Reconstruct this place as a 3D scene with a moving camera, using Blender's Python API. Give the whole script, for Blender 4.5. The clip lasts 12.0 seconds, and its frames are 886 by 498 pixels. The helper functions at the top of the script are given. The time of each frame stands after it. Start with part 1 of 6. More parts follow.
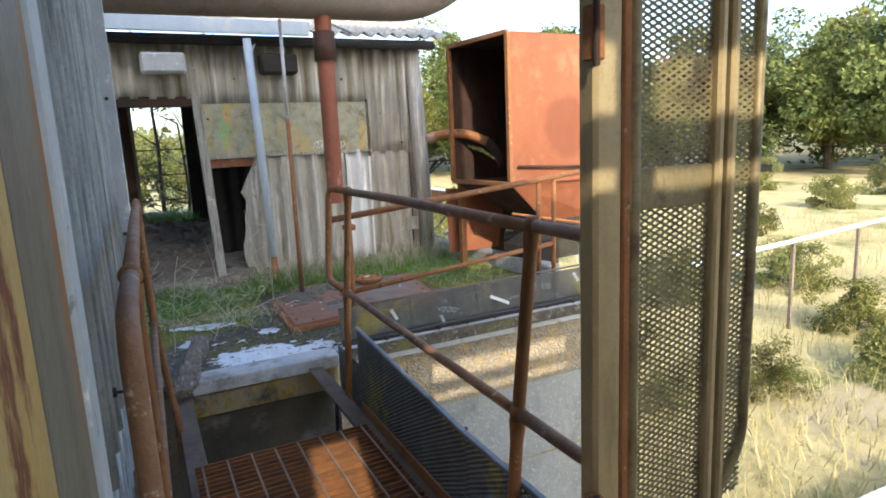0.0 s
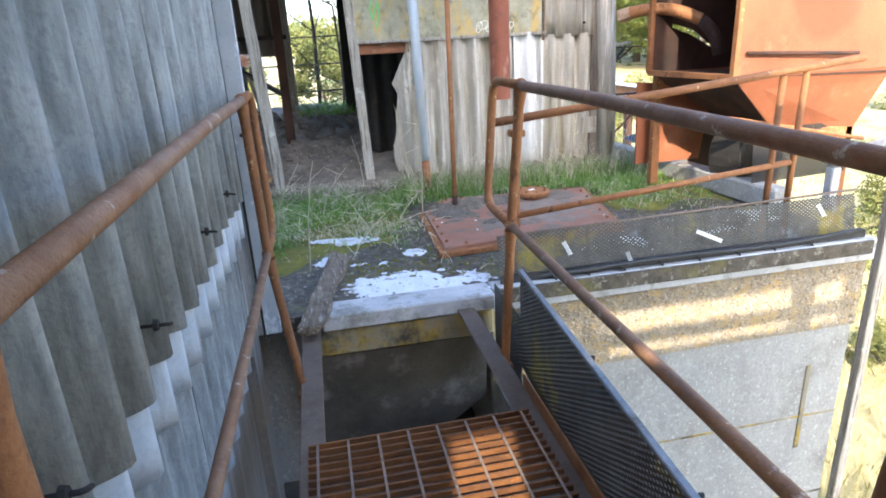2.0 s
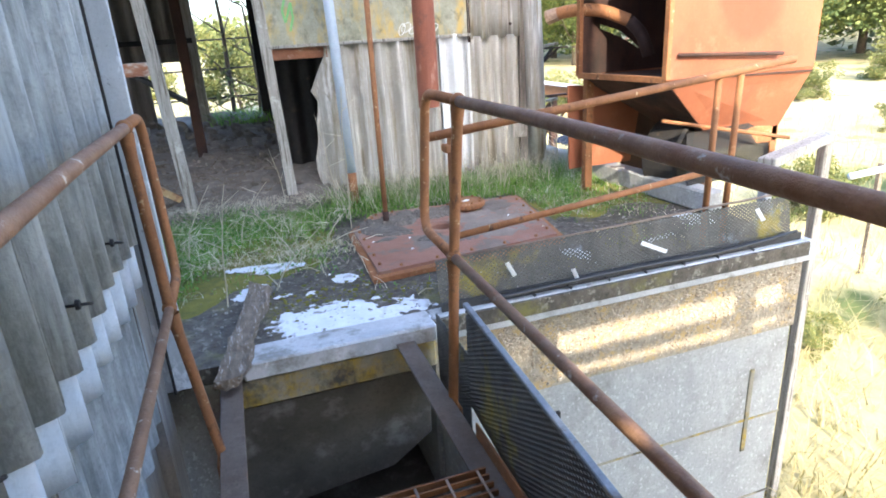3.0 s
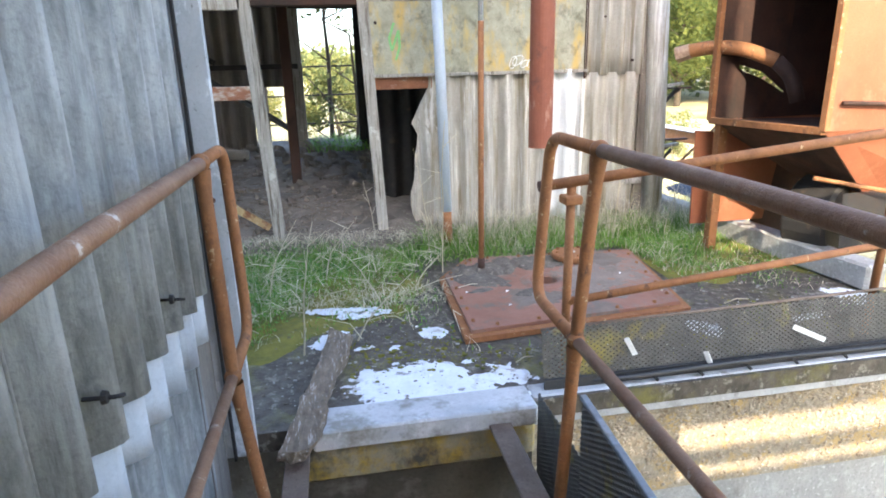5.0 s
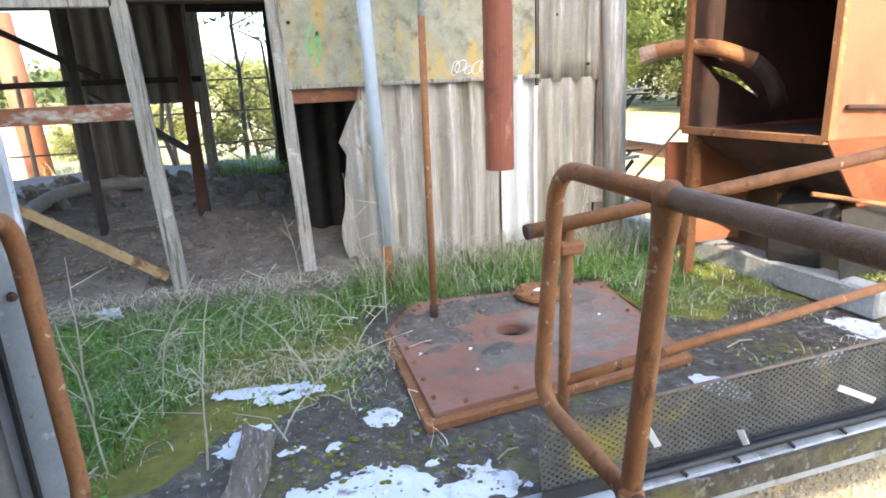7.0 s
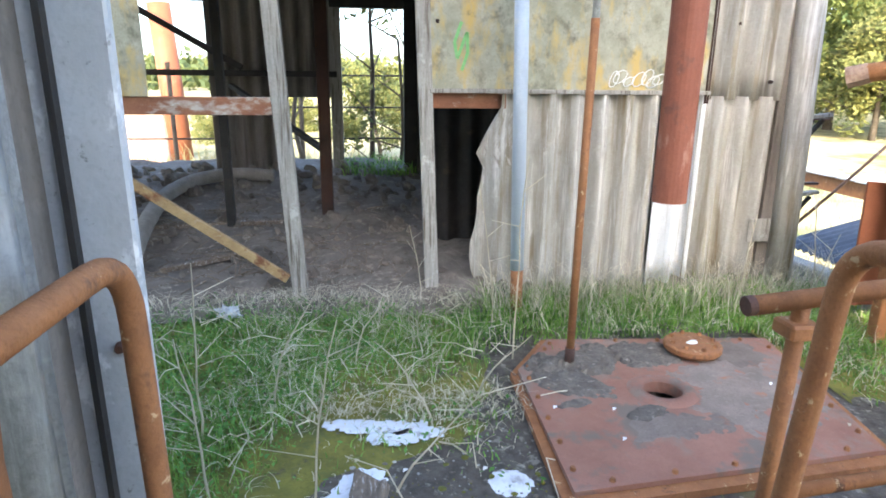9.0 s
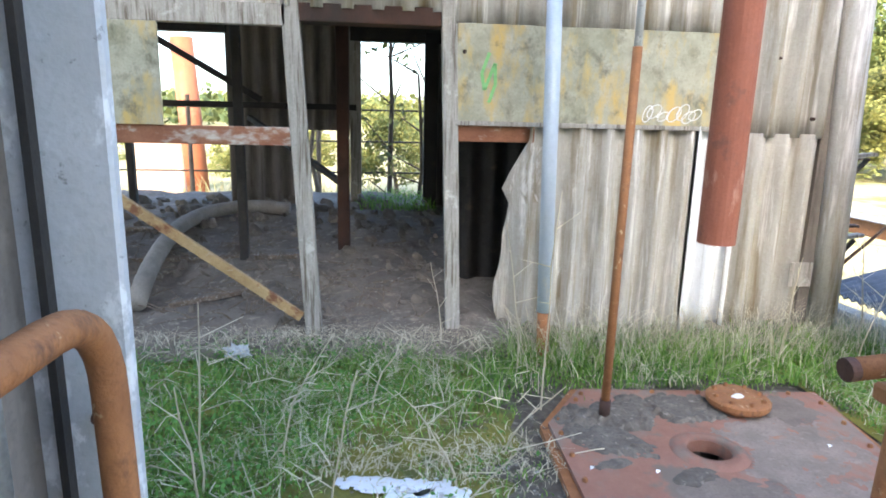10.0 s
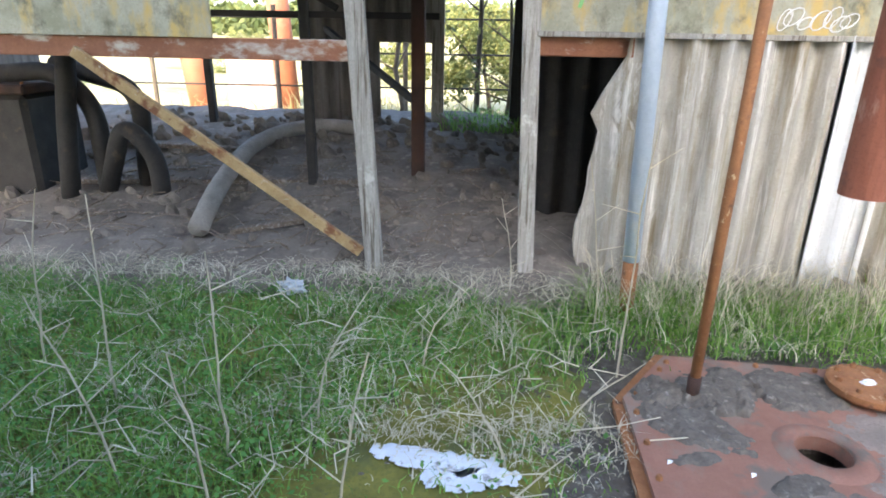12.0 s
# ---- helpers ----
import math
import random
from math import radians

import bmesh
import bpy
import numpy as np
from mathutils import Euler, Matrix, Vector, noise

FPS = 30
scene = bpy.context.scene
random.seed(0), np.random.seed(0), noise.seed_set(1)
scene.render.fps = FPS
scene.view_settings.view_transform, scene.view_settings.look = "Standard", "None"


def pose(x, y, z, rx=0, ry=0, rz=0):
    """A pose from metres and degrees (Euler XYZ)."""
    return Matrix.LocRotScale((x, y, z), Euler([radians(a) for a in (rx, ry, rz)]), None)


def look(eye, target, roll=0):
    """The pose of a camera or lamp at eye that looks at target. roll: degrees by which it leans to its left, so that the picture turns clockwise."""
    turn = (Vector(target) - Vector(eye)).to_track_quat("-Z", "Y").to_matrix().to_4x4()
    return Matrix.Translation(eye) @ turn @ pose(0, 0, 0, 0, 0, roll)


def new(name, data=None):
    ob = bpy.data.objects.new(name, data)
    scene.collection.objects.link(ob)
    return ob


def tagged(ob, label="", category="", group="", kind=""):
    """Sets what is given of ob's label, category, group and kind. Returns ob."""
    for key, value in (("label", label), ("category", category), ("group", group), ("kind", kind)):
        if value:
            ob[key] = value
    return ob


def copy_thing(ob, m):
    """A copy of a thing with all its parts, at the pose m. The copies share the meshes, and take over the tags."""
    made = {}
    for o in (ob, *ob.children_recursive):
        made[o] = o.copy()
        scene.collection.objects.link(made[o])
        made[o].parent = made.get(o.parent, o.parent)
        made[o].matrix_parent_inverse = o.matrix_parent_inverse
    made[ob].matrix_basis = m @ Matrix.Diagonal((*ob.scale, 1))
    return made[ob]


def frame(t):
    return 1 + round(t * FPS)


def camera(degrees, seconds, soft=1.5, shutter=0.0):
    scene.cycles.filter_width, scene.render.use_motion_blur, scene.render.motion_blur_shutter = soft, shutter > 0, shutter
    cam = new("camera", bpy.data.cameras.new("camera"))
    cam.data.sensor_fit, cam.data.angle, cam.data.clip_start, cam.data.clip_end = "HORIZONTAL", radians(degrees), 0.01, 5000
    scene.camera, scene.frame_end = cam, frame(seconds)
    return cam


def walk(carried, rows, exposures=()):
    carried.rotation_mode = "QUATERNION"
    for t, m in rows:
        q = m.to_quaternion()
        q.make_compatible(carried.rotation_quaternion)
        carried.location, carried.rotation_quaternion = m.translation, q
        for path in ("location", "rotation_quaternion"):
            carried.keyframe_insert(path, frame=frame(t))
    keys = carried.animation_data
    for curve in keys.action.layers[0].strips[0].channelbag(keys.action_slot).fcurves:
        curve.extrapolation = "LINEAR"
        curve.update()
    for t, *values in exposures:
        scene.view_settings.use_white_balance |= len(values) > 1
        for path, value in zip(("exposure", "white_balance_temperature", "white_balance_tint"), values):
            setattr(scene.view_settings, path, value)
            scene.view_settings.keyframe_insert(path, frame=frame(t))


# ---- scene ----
cam = camera(72.4, 12.0, soft=1.8)
PATH = [
    (0, (-0.384, 0.194, 1.33), (0.489, 1.958, 0.974), -2.6),
    (0.5, (-0.286, 0.423, 1.277), (0.487, 2.185, 0.73), -0.2),
    (1, (-0.261, 0.67, 1.288), (0.479, 2.448, 0.749), -2.6),
    (1.5, (-0.247, 0.843, 1.283), (0.265, 2.672, 0.657), -4.4),
    (2, (-0.161, 1.038, 1.27), (0.195, 2.892, 0.608), -3.1),
    (2.5, (-0.117, 1.193, 1.261), (0.404, 2.978, 0.523), -0.1),
    (3, (-0.111, 1.335, 1.306), (0.467, 3.124, 0.626), -3.6),
    (3.2, (-0.123, 1.38, 1.309), (0.276, 3.211, 0.61), -4.1),
    (4.8, (-0.113, 1.645, 1.280), (0.197, 3.540, 0.698), -0.5),
    (5, (-0.097, 1.743, 1.300), (0.234, 3.630, 0.727), -1.5),
    (5.5, (-0.058, 2.0, 1.323), (0.249, 3.89, 0.748), -1.1),
    (6, (-0.04, 2.187, 1.303), (0.388, 4.051, 0.711), -0.6),
    (6.5, (-0.056, 2.384, 1.304), (0.461, 4.227, 0.727), -3.4),
    (7, (-0.024, 2.436, 1.279), (0.532, 4.278, 0.732), -2.5),
    (7.5, (-0.06, 2.532, 1.304), (0.414, 4.399, 0.766), -2.6),
    (7.7, (-0.07, 2.578, 1.301), (0.293, 4.474, 0.779), -0.5),
    (9.3, (-0.111, 2.878, 1.304), (0.116, 4.792, 0.77), 0.6),
    (9.5, (-0.099, 2.933, 1.3), (0.13, 4.861, 0.823), 0.4),
    (10, (-0.147, 2.98, 1.273), (0.045, 4.926, 0.854), 1.4),
    (10.5, (-0.126, 3.034, 1.248), (0.075, 4.953, 0.722), 1.2),
    (11, (-0.128, 3.101, 1.272), (-0.076, 5.01, 0.677), 2.5),
    (11.5, (-0.101, 3.127, 1.233), (-0.221, 5.027, 0.622), -0.4),
    (12, (-0.001, 3.336, 1.275), (-0.123, 5.21, 0.587), 1.0),
]
walk(cam, [(t, look(eye, target, roll)) for t, eye, target, roll in PATH], [(0.0, 1.98, 6150, 8), (0.5, 2.54, 6050, 9), (1.5, 2.79, 5930, 10), (3.0, 2.88, 5830, 10), (5.0, 2.96, 6150, 10), (10.0, 2.98, 6080, 9), (12.0, 2.95, 6150, 10)])

# ---- light ----
SUN_FROM = Vector((-0.17, -0.985, 0.0)).normalized()
SUN_ELEV = radians(31)
world = bpy.data.worlds.new("world")
scene.world = world
world.use_nodes = True
wn = world.node_tree
sky = wn.nodes.new("ShaderNodeTexSky")
sky.sky_type, sky.sun_disc = "NISHITA", False
sky.sun_elevation = SUN_ELEV
sky.sun_rotation = math.atan2(SUN_FROM.x, SUN_FROM.y)
sky.air_density, sky.dust_density, sky.ozone_density = 1.0, 3.0, 1.0
wn.links.new(sky.outputs[0], wn.nodes["Background"].inputs[0])
wn.nodes["Background"].inputs[1].default_value = 0.15
sun = new("sun", bpy.data.lights.new("sun", "SUN"))
sun.data.energy, sun.data.angle, sun.data.color = 1.7, radians(0.5), (1.0, 0.84, 0.61)
sun.matrix_world = look((0, 0, 30), Vector((0, 0, 30)) - (SUN_FROM * math.cos(SUN_ELEV) + Vector((0, 0, math.sin(SUN_ELEV)))))
scene.view_settings.exposure = 0.0


# ---- materials ----
def surf(name, c1, c2, scale=6.0, rough=0.85, metal=0.0, bump=0.25, fine=70.0, c3=None, s3=3.0, t3=0.55, w3=0.12,
         stretch=(1, 1, 1), spread=0.15, rough2=None, s3stretch=None, c4=None, s4=1.2, t4=0.6, s4stretch=(1.3, 0.9, 1.1), w4=0.08):
    """Two colours mixed by coarse and fine noise, patches of a third and a fourth colour, fine relief."""
    m = bpy.data.materials.new(name)
    m.use_nodes = True
    nt = m.node_tree
    n, l = nt.nodes, nt.links
    bsdf = n["Principled BSDF"]
    tc = n.new("ShaderNodeTexCoord")
    info = n.new("ShaderNodeObjectInfo")
    off = n.new("ShaderNodeVectorMath"); off.operation = "SCALE"
    comb = n.new("ShaderNodeCombineXYZ")
    for i in range(3):
        l.new(info.outputs["Random"], comb.inputs[i])
    l.new(comb.outputs[0], off.inputs[0]); off.inputs["Scale"].default_value = 13.7
    add = n.new("ShaderNodeVectorMath"); add.operation = "ADD"
    l.new(tc.outputs["Object"], add.inputs[0]); l.new(off.outputs[0], add.inputs[1])

    def noise_of(sc, st=(1, 1, 1), detail=5.0, rg=0.6):
        mp = n.new("ShaderNodeMapping"); mp.inputs["Scale"].default_value = st
        l.new(add.outputs[0], mp.inputs[0])
        t = n.new("ShaderNodeTexNoise")
        t.inputs["Scale"].default_value, t.inputs["Detail"].default_value, t.inputs["Roughness"].default_value = sc, detail, rg
        l.new(mp.outputs[0], t.inputs["Vector"])
        return t.outputs["Fac"]

    def ramp(src, lo, hi):
        r = n.new("ShaderNodeMapRange")
        r.inputs["From Min"].default_value, r.inputs["From Max"].default_value = lo, hi
        l.new(src, r.inputs["Value"])
        return r.outputs["Result"]

    def mix(fac, a, b):
        x = n.new("ShaderNodeMix"); x.data_type = "RGBA"
        l.new(fac, x.inputs[0])
        ia, ib = x.inputs[6], x.inputs[7]
        for sock, v in ((ia, a), (ib, b)):
            if isinstance(v, tuple):
                sock.default_value = (*v, 1)
            else:
                l.new(v, sock)
        return x.outputs[2]

    coarse = noise_of(scale, stretch)
    col = mix(ramp(coarse, 0.32, 0.68), c1, c2)
    grain = noise_of(fine, (1, 1, 1), 3.0)
    dark = tuple(v * (1 - spread * 2.2) for v in c1)
    col = mix(ramp(grain, 0.5, 0.95), col, dark)
    light = tuple(min(1, v * (1 + spread * 2)) for v in c2)
    col = mix(ramp(noise_of(fine * 0.37), 0.55, 1.0), col, light)
    rsock = None
    if c3:
        mask = ramp(noise_of(s3, s3stretch or stretch, 7.0, 0.65), t3, t3 + w3)
        col = mix(mask, col, c3)
    if c4:
        mask4 = ramp(noise_of(s4, s4stretch, 7.0, 0.68), t4, t4 + w4)
        col = mix(mask4, col, c4)
    hsv = n.new("ShaderNodeHueSaturation")
    vr = n.new("ShaderNodeMapRange")
    vr.inputs["To Min"].default_value, vr.inputs["To Max"].default_value = 1 - spread, 1 + spread
    l.new(info.outputs["Random"], vr.inputs["Value"])
    l.new(vr.outputs["Result"], hsv.inputs["Value"])
    l.new(col, hsv.inputs["Color"])
    l.new(hsv.outputs["Color"], bsdf.inputs["Base Color"])
    rr = n.new("ShaderNodeMapRange")
    rr.inputs["From Min"].default_value, rr.inputs["From Max"].default_value = 0.3, 0.7
    rr.inputs["To Min"].default_value, rr.inputs["To Max"].default_value = (rough2 if rough2 is not None else rough - 0.1), min(1, rough + 0.08)
    l.new(noise_of(scale * 1.7), rr.inputs["Value"])
    l.new(rr.outputs["Result"], bsdf.inputs["Roughness"])
    bsdf.inputs["Metallic"].default_value = metal
    b = n.new("ShaderNodeBump")
    b.inputs["Strength"].default_value, b.inputs["Distance"].default_value = bump, 0.004
    s = n.new("ShaderNodeMath"); s.operation = "ADD"
    l.new(grain, s.inputs[0]); l.new(coarse, s.inputs[1])
    l.new(s.outputs[0], b.inputs["Height"]); l.new(b.outputs[0], bsdf.inputs["Normal"])
    return m


def leafy(name, c1, c2, trans=0.25, scale=0.6):
    """Foliage: colour varies from leaf to leaf and in broad patches, with some light let through."""
    m = bpy.data.materials.new(name)
    m.use_nodes = True
    nt = m.node_tree
    n, l = nt.nodes, nt.links
    bsdf = n["Principled BSDF"]
    geo, tc = n.new("ShaderNodeNewGeometry"), n.new("ShaderNodeTexCoord")
    t = n.new("ShaderNodeTexNoise"); t.inputs["Scale"].default_value = scale
    l.new(tc.outputs["Object"], t.inputs["Vector"])
    s = n.new("ShaderNodeMath"); s.operation = "MULTIPLY_ADD"
    l.new(geo.outputs["Random Per Island"], s.inputs[0]); s.inputs[1].default_value = 0.6
    l.new(t.outputs["Fac"], s.inputs[2])
    r = n.new("ShaderNodeMapRange")
    r.inputs["From Min"].default_value, r.inputs["From Max"].default_value = 0.45, 1.1
    l.new(s.outputs[0], r.inputs["Value"])
    x = n.new("ShaderNodeMix"); x.data_type = "RGBA"
    x.inputs[6].default_value, x.inputs[7].default_value = (*c1, 1), (*c2, 1)
    l.new(r.outputs["Result"], x.inputs["Factor"])
    l.new(x.outputs[2], bsdf.inputs["Base Color"])
    bsdf.inputs["Roughness"].default_value = 0.7
    tr = n.new("ShaderNodeBsdfTranslucent")
    l.new(x.outputs[2], tr.inputs["Color"])
    ms = n.new("ShaderNodeMixShader"); ms.inputs[0].default_value = trans
    out = n["Material Output"]
    l.new(bsdf.outputs[0], ms.inputs[1]); l.new(tr.outputs[0], ms.inputs[2]); l.new(ms.outputs[0], out.inputs["Surface"])
    return m


ASBESTOS = surf("fibre_cement", (0.185, 0.195, 0.195), (0.40, 0.41, 0.405), 13, 0.92, 0, 0.45, 90, (0.115, 0.12, 0.108), 2.2, 0.51, 0.2, (3, 3, 0.5), 0.06, s3stretch=(3, 3, 0.4), c4=(0.44, 0.46, 0.46), s4=3.0, t4=0.57, s4stretch=(5, 5, 0.35), w4=0.16)
ASBESTOS_PALE = surf("clean_fibre_cement", (0.46, 0.49, 0.52), (0.58, 0.61, 0.64), 5, 0.9, 0, 0.3, 90, (0.36, 0.36, 0.35), 5, 0.58, 0.16, (3, 3, 0.5), 0.06)
ASBESTOS_SHED = surf("lichened_fibre_cement", (0.33, 0.31, 0.27), (0.46, 0.44, 0.39), 5, 0.92, 0, 0.45, 90, (0.20, 0.15, 0.075), 2.4, 0.51, 0.18, (3, 3, 0.5), 0.08, s3stretch=(5, 5, 0.35), c4=(0.68, 0.66, 0.62), s4=3.0, t4=0.55, s4stretch=(6, 6, 0.4), w4=0.12)
ASBESTOS_WHITE = surf("pale_fibre_cement", (0.56, 0.57, 0.58), (0.70, 0.71, 0.72), 5, 0.9, 0, 0.3, 90, (0.30, 0.28, 0.24), 6, 0.56, 0.2, (3, 3, 0.4), 0.06, s3stretch=(7, 7, 0.3))
ASBESTOS_DARK = surf("dark_fibre_cement", (0.15, 0.133, 0.115), (0.25, 0.222, 0.193), 4, 0.92, 0, 0.3, 90, (0.07, 0.058, 0.048), 3, 0.55, 0.2, (4, 4, 0.4), 0.1)
BOARD = surf("mossy_flat_board", (0.27, 0.27, 0.19), (0.46, 0.44, 0.35), 7, 0.9, 0, 0.3, 90, (0.52, 0.38, 0.14), 5, 0.50, 0.14, (1, 1, 1), 0.05, s3stretch=(1.6, 1.6, 0.6), c4=(0.15, 0.15, 0.105), s4=7, t4=0.53, w4=0.16)
GALV = surf("weathered_galvanised_steel", (0.40, 0.43, 0.455), (0.51, 0.54, 0.57), 9, 0.62, 0.1, 0.2, 120, (0.66, 0.69, 0.71), 16, 0.58, 0.05, (1, 1, 0.6), 0.05, c4=(0.24, 0.25, 0.255), s4=34, t4=0.62, w4=0.05)
BLUE = surf("pale_blue_painted_steel", (0.42, 0.50, 0.60), (0.52, 0.59, 0.68), 8, 0.55, 0.1, 0.1, 100, (0.62, 0.63, 0.62), 8, 0.6, 0.1, (1, 1, 0.5), 0.05)
RUST = surf("brown_rust", (0.21, 0.088, 0.034), (0.33, 0.145, 0.055), 14, 0.8, 0.1, 0.4, 160, (0.105, 0.050, 0.028), 14, 0.58, 0.10, (1, 1, 0.6), 0.1, c4=(0.50, 0.34, 0.19), s4=26, t4=0.62, w4=0.05)
RUST_RAIL = surf("dark_rusty_rail", (0.195, 0.098, 0.052), (0.31, 0.178, 0.104), 12, 0.68, 0.05, 0.45, 160, (0.50, 0.43, 0.36), 24, 0.62, 0.05, (1, 1, 1), 0.08, c4=(0.22, 0.098, 0.044), s4=7, t4=0.52, w4=0.14, rough2=0.52)
RUST_RED = surf("red_oxide_painted_steel", (0.20, 0.062, 0.034), (0.29, 0.098, 0.054), 7, 0.7, 0.1, 0.3, 130, (0.42, 0.22, 0.16), 9, 0.60, 0.08, (1, 1, 0.35), 0.06, c4=(0.16, 0.06, 0.04), s4=7, t4=0.6)
RUST_ORANGE = surf("orange_rusted_plate", (0.225, 0.070, 0.030), (0.315, 0.115, 0.054), 2.2, 0.75, 0.05, 0.22, 120, (0.20, 0.068, 0.033), 3, 0.54, 0.18, (1, 1, 0.5), 0.04, c4=(0.37, 0.170, 0.095), s4=2.4, t4=0.56, w4=0.2)
# near-black rust; on the hopper's inside its darkness stands for shade
RUST_AND_SHADE = surf("dark_rust_and_shade", (0.038, 0.020, 0.015), (0.085, 0.038, 0.024), 4, 0.85, 0.1, 0.3, 120, (0.022, 0.016, 0.013), 3, 0.52, 0.15, (1, 1, 0.6), 0.08, c4=(0.10, 0.044, 0.026), s4=5, t4=0.62)
HATCH = surf("flaking_red_plate", (0.225, 0.108, 0.070), (0.30, 0.150, 0.106), 6, 0.75, 0.1, 0.45, 140, (0.16, 0.125, 0.098), 3.6, 0.56, 0.07, (1, 1, 1), 0.05, c4=(0.215, 0.160, 0.125), s4=4.4, t4=0.53, w4=0.14)
YELLOW_RUST = surf("yellow_paint_over_rust", (0.42, 0.26, 0.06), (0.50, 0.37, 0.16), 9, 0.7, 0.05, 0.45, 120, (0.17, 0.055, 0.02), 12, 0.49, 0.06, (1.4, 1.4, 0.6), 0.06, c4=(0.30, 0.28, 0.23), s4=6, t4=0.52)
ALU = surf("dull_tan_metal_post", (0.36, 0.28, 0.15), (0.48, 0.39, 0.23), 6, 0.5, 0.3, 0.15, 120, (0.22, 0.15, 0.07), 5, 0.55, 0.15, (2, 2, 0.3), 0.05)
CONC = surf("weathered_concrete", (0.26, 0.26, 0.25), (0.38, 0.38, 0.36), 3.0, 0.93, 0, 0.7, 55, (0.16, 0.155, 0.14), 3, 0.53, 0.2, (1, 1, 0.8), 0.16, c4=(0.47, 0.47, 0.45), s4=36, t4=0.57, w4=0.08)
CONC_PALE = surf("pale_concrete_edge", (0.38, 0.39, 0.40), (0.53, 0.54, 0.55), 6, 0.9, 0, 0.6, 70, (0.24, 0.235, 0.21), 8, 0.53, 0.14, (1, 1, 1), 0.08, c4=(0.63, 0.64, 0.66), s4=7, t4=0.6)
ASH = surf("dark_grey_ash", (0.080, 0.068, 0.054), (0.150, 0.128, 0.102), 16, 0.95, 0, 1.0, 90, (0.24, 0.21, 0.175), 30, 0.58, 0.08)
CONC_MOSS = surf("yellow_lichened_concrete", (0.20, 0.185, 0.13), (0.31, 0.28, 0.20), 4, 0.93, 0, 0.6, 60, (0.36, 0.25, 0.035), 6, 0.46, 0.16, (1, 1, 1), 0.1, c4=(0.06, 0.055, 0.045), s4=4, t4=0.50, w4=0.14)
CONC_PEBBLE = surf("lichened_pebble_concrete", (0.19, 0.16, 0.115), (0.33, 0.285, 0.21), 22, 0.93, 0, 1.0, 60, (0.38, 0.27, 0.12), 9, 0.50, 0.12, (1, 1, 1), 0.16, c4=(0.52, 0.47, 0.38), s4=38, t4=0.58, w4=0.07)
SLAB = surf("wet_dark_slab", (0.040, 0.034, 0.027), (0.105, 0.090, 0.070), 14, 0.78, 0, 1.0, 60, (0.21, 0.195, 0.165), 22, 0.57, 0.06, (1, 1, 1), 0.12, c4=(0.14, 0.125, 0.035), s4=3.0, t4=0.55, rough2=0.40, w4=0.14)
WHITE_SALT = surf("white_salt_crust", (0.62, 0.65, 0.70), (0.74, 0.77, 0.82), 9, 0.75, 0, 0.6, 60, (0.22, 0.21, 0.20), 16, 0.58, 0.08, (1, 1, 1), 0.05, c4=(0.40, 0.40, 0.40), s4=5, t4=0.57)
# concrete with the pit's shade put into its colour
PIT_SHADE_CONC = surf("pit_shade_concrete", (0.048, 0.043, 0.035), (0.095, 0.086, 0.071), 4, 0.85, 0, 0.7, 60, (0.17, 0.16, 0.145), 5, 0.56, 0.14)
STRINGER = surf("grey_brown_channel", (0.105, 0.075, 0.055), (0.185, 0.145, 0.115), 6, 0.75, 0.1, 0.3, 120, (0.08, 0.05, 0.035), 6, 0.56, 0.12)
PAINT_RUN = surf("brown_paint_with_rust_runs", (0.13, 0.11, 0.08), (0.21, 0.185, 0.14), 5, 0.6, 0.05, 0.25, 120, (0.26, 0.11, 0.03), 3.2, 0.54, 0.10, (5, 5, 0.5), 0.06, s3stretch=(5, 5, 0.45))
DUST = surf("brown_grey_dust", (0.155, 0.122, 0.098), (0.235, 0.190, 0.155), 7, 0.9, 0, 0.5, 110, (0.27, 0.125, 0.075), 9, 0.60, 0.10)
BRACE = surf("yellowed_rusty_angle", (0.30, 0.19, 0.085), (0.44, 0.32, 0.16), 9, 0.8, 0.1, 0.4, 120, (0.17, 0.07, 0.03), 8, 0.50, 0.10, (1, 1, 1), 0.08, c4=(0.50, 0.44, 0.33), s4=20, t4=0.60)
PEBBLE = surf("tan_pebble", (0.24, 0.18, 0.11), (0.50, 0.43, 0.33), 45, 0.8, 0, 0.2, 90, (0.13, 0.10, 0.07), 38, 0.56, 0.08, (1, 1, 1), 0.1, c4=(0.68, 0.65, 0.58), s4=50, t4=0.60)
SOIL = surf("dark_ash_soil", (0.125, 0.106, 0.086), (0.245, 0.210, 0.172), 5, 0.95, 0, 1.0, 45, (0.33, 0.285, 0.225), 13, 0.57, 0.10, (1, 1, 1), 0.1, c4=(0.06, 0.05, 0.04), s4=2.2, t4=0.56, w4=0.15)
MOSS = surf("olive_moss", (0.10, 0.10, 0.018), (0.20, 0.18, 0.03), 9, 0.95, 0, 1.0, 80, (0.085, 0.10, 0.03), 6, 0.52, 0.14, (1, 1, 1), 0.1, c4=(0.07, 0.062, 0.045), s4=5, t4=0.58)
TIMBER = surf("grey_weathered_timber", (0.25, 0.235, 0.205), (0.42, 0.40, 0.36), 7, 0.9, 0, 0.6, 90, (0.12, 0.10, 0.075), 6, 0.53, 0.12, (6, 6, 0.5), 0.1, s3stretch=(9, 9, 0.5), c4=(0.50, 0.49, 0.45), s4=9, t4=0.6)
ROTTEN = surf("rotten_brown_timber", (0.100, 0.078, 0.055), (0.21, 0.165, 0.122), 8, 0.95, 0, 0.9, 60, (0.34, 0.31, 0.28), 16, 0.56, 0.08, (5, 0.6, 5), 0.1)
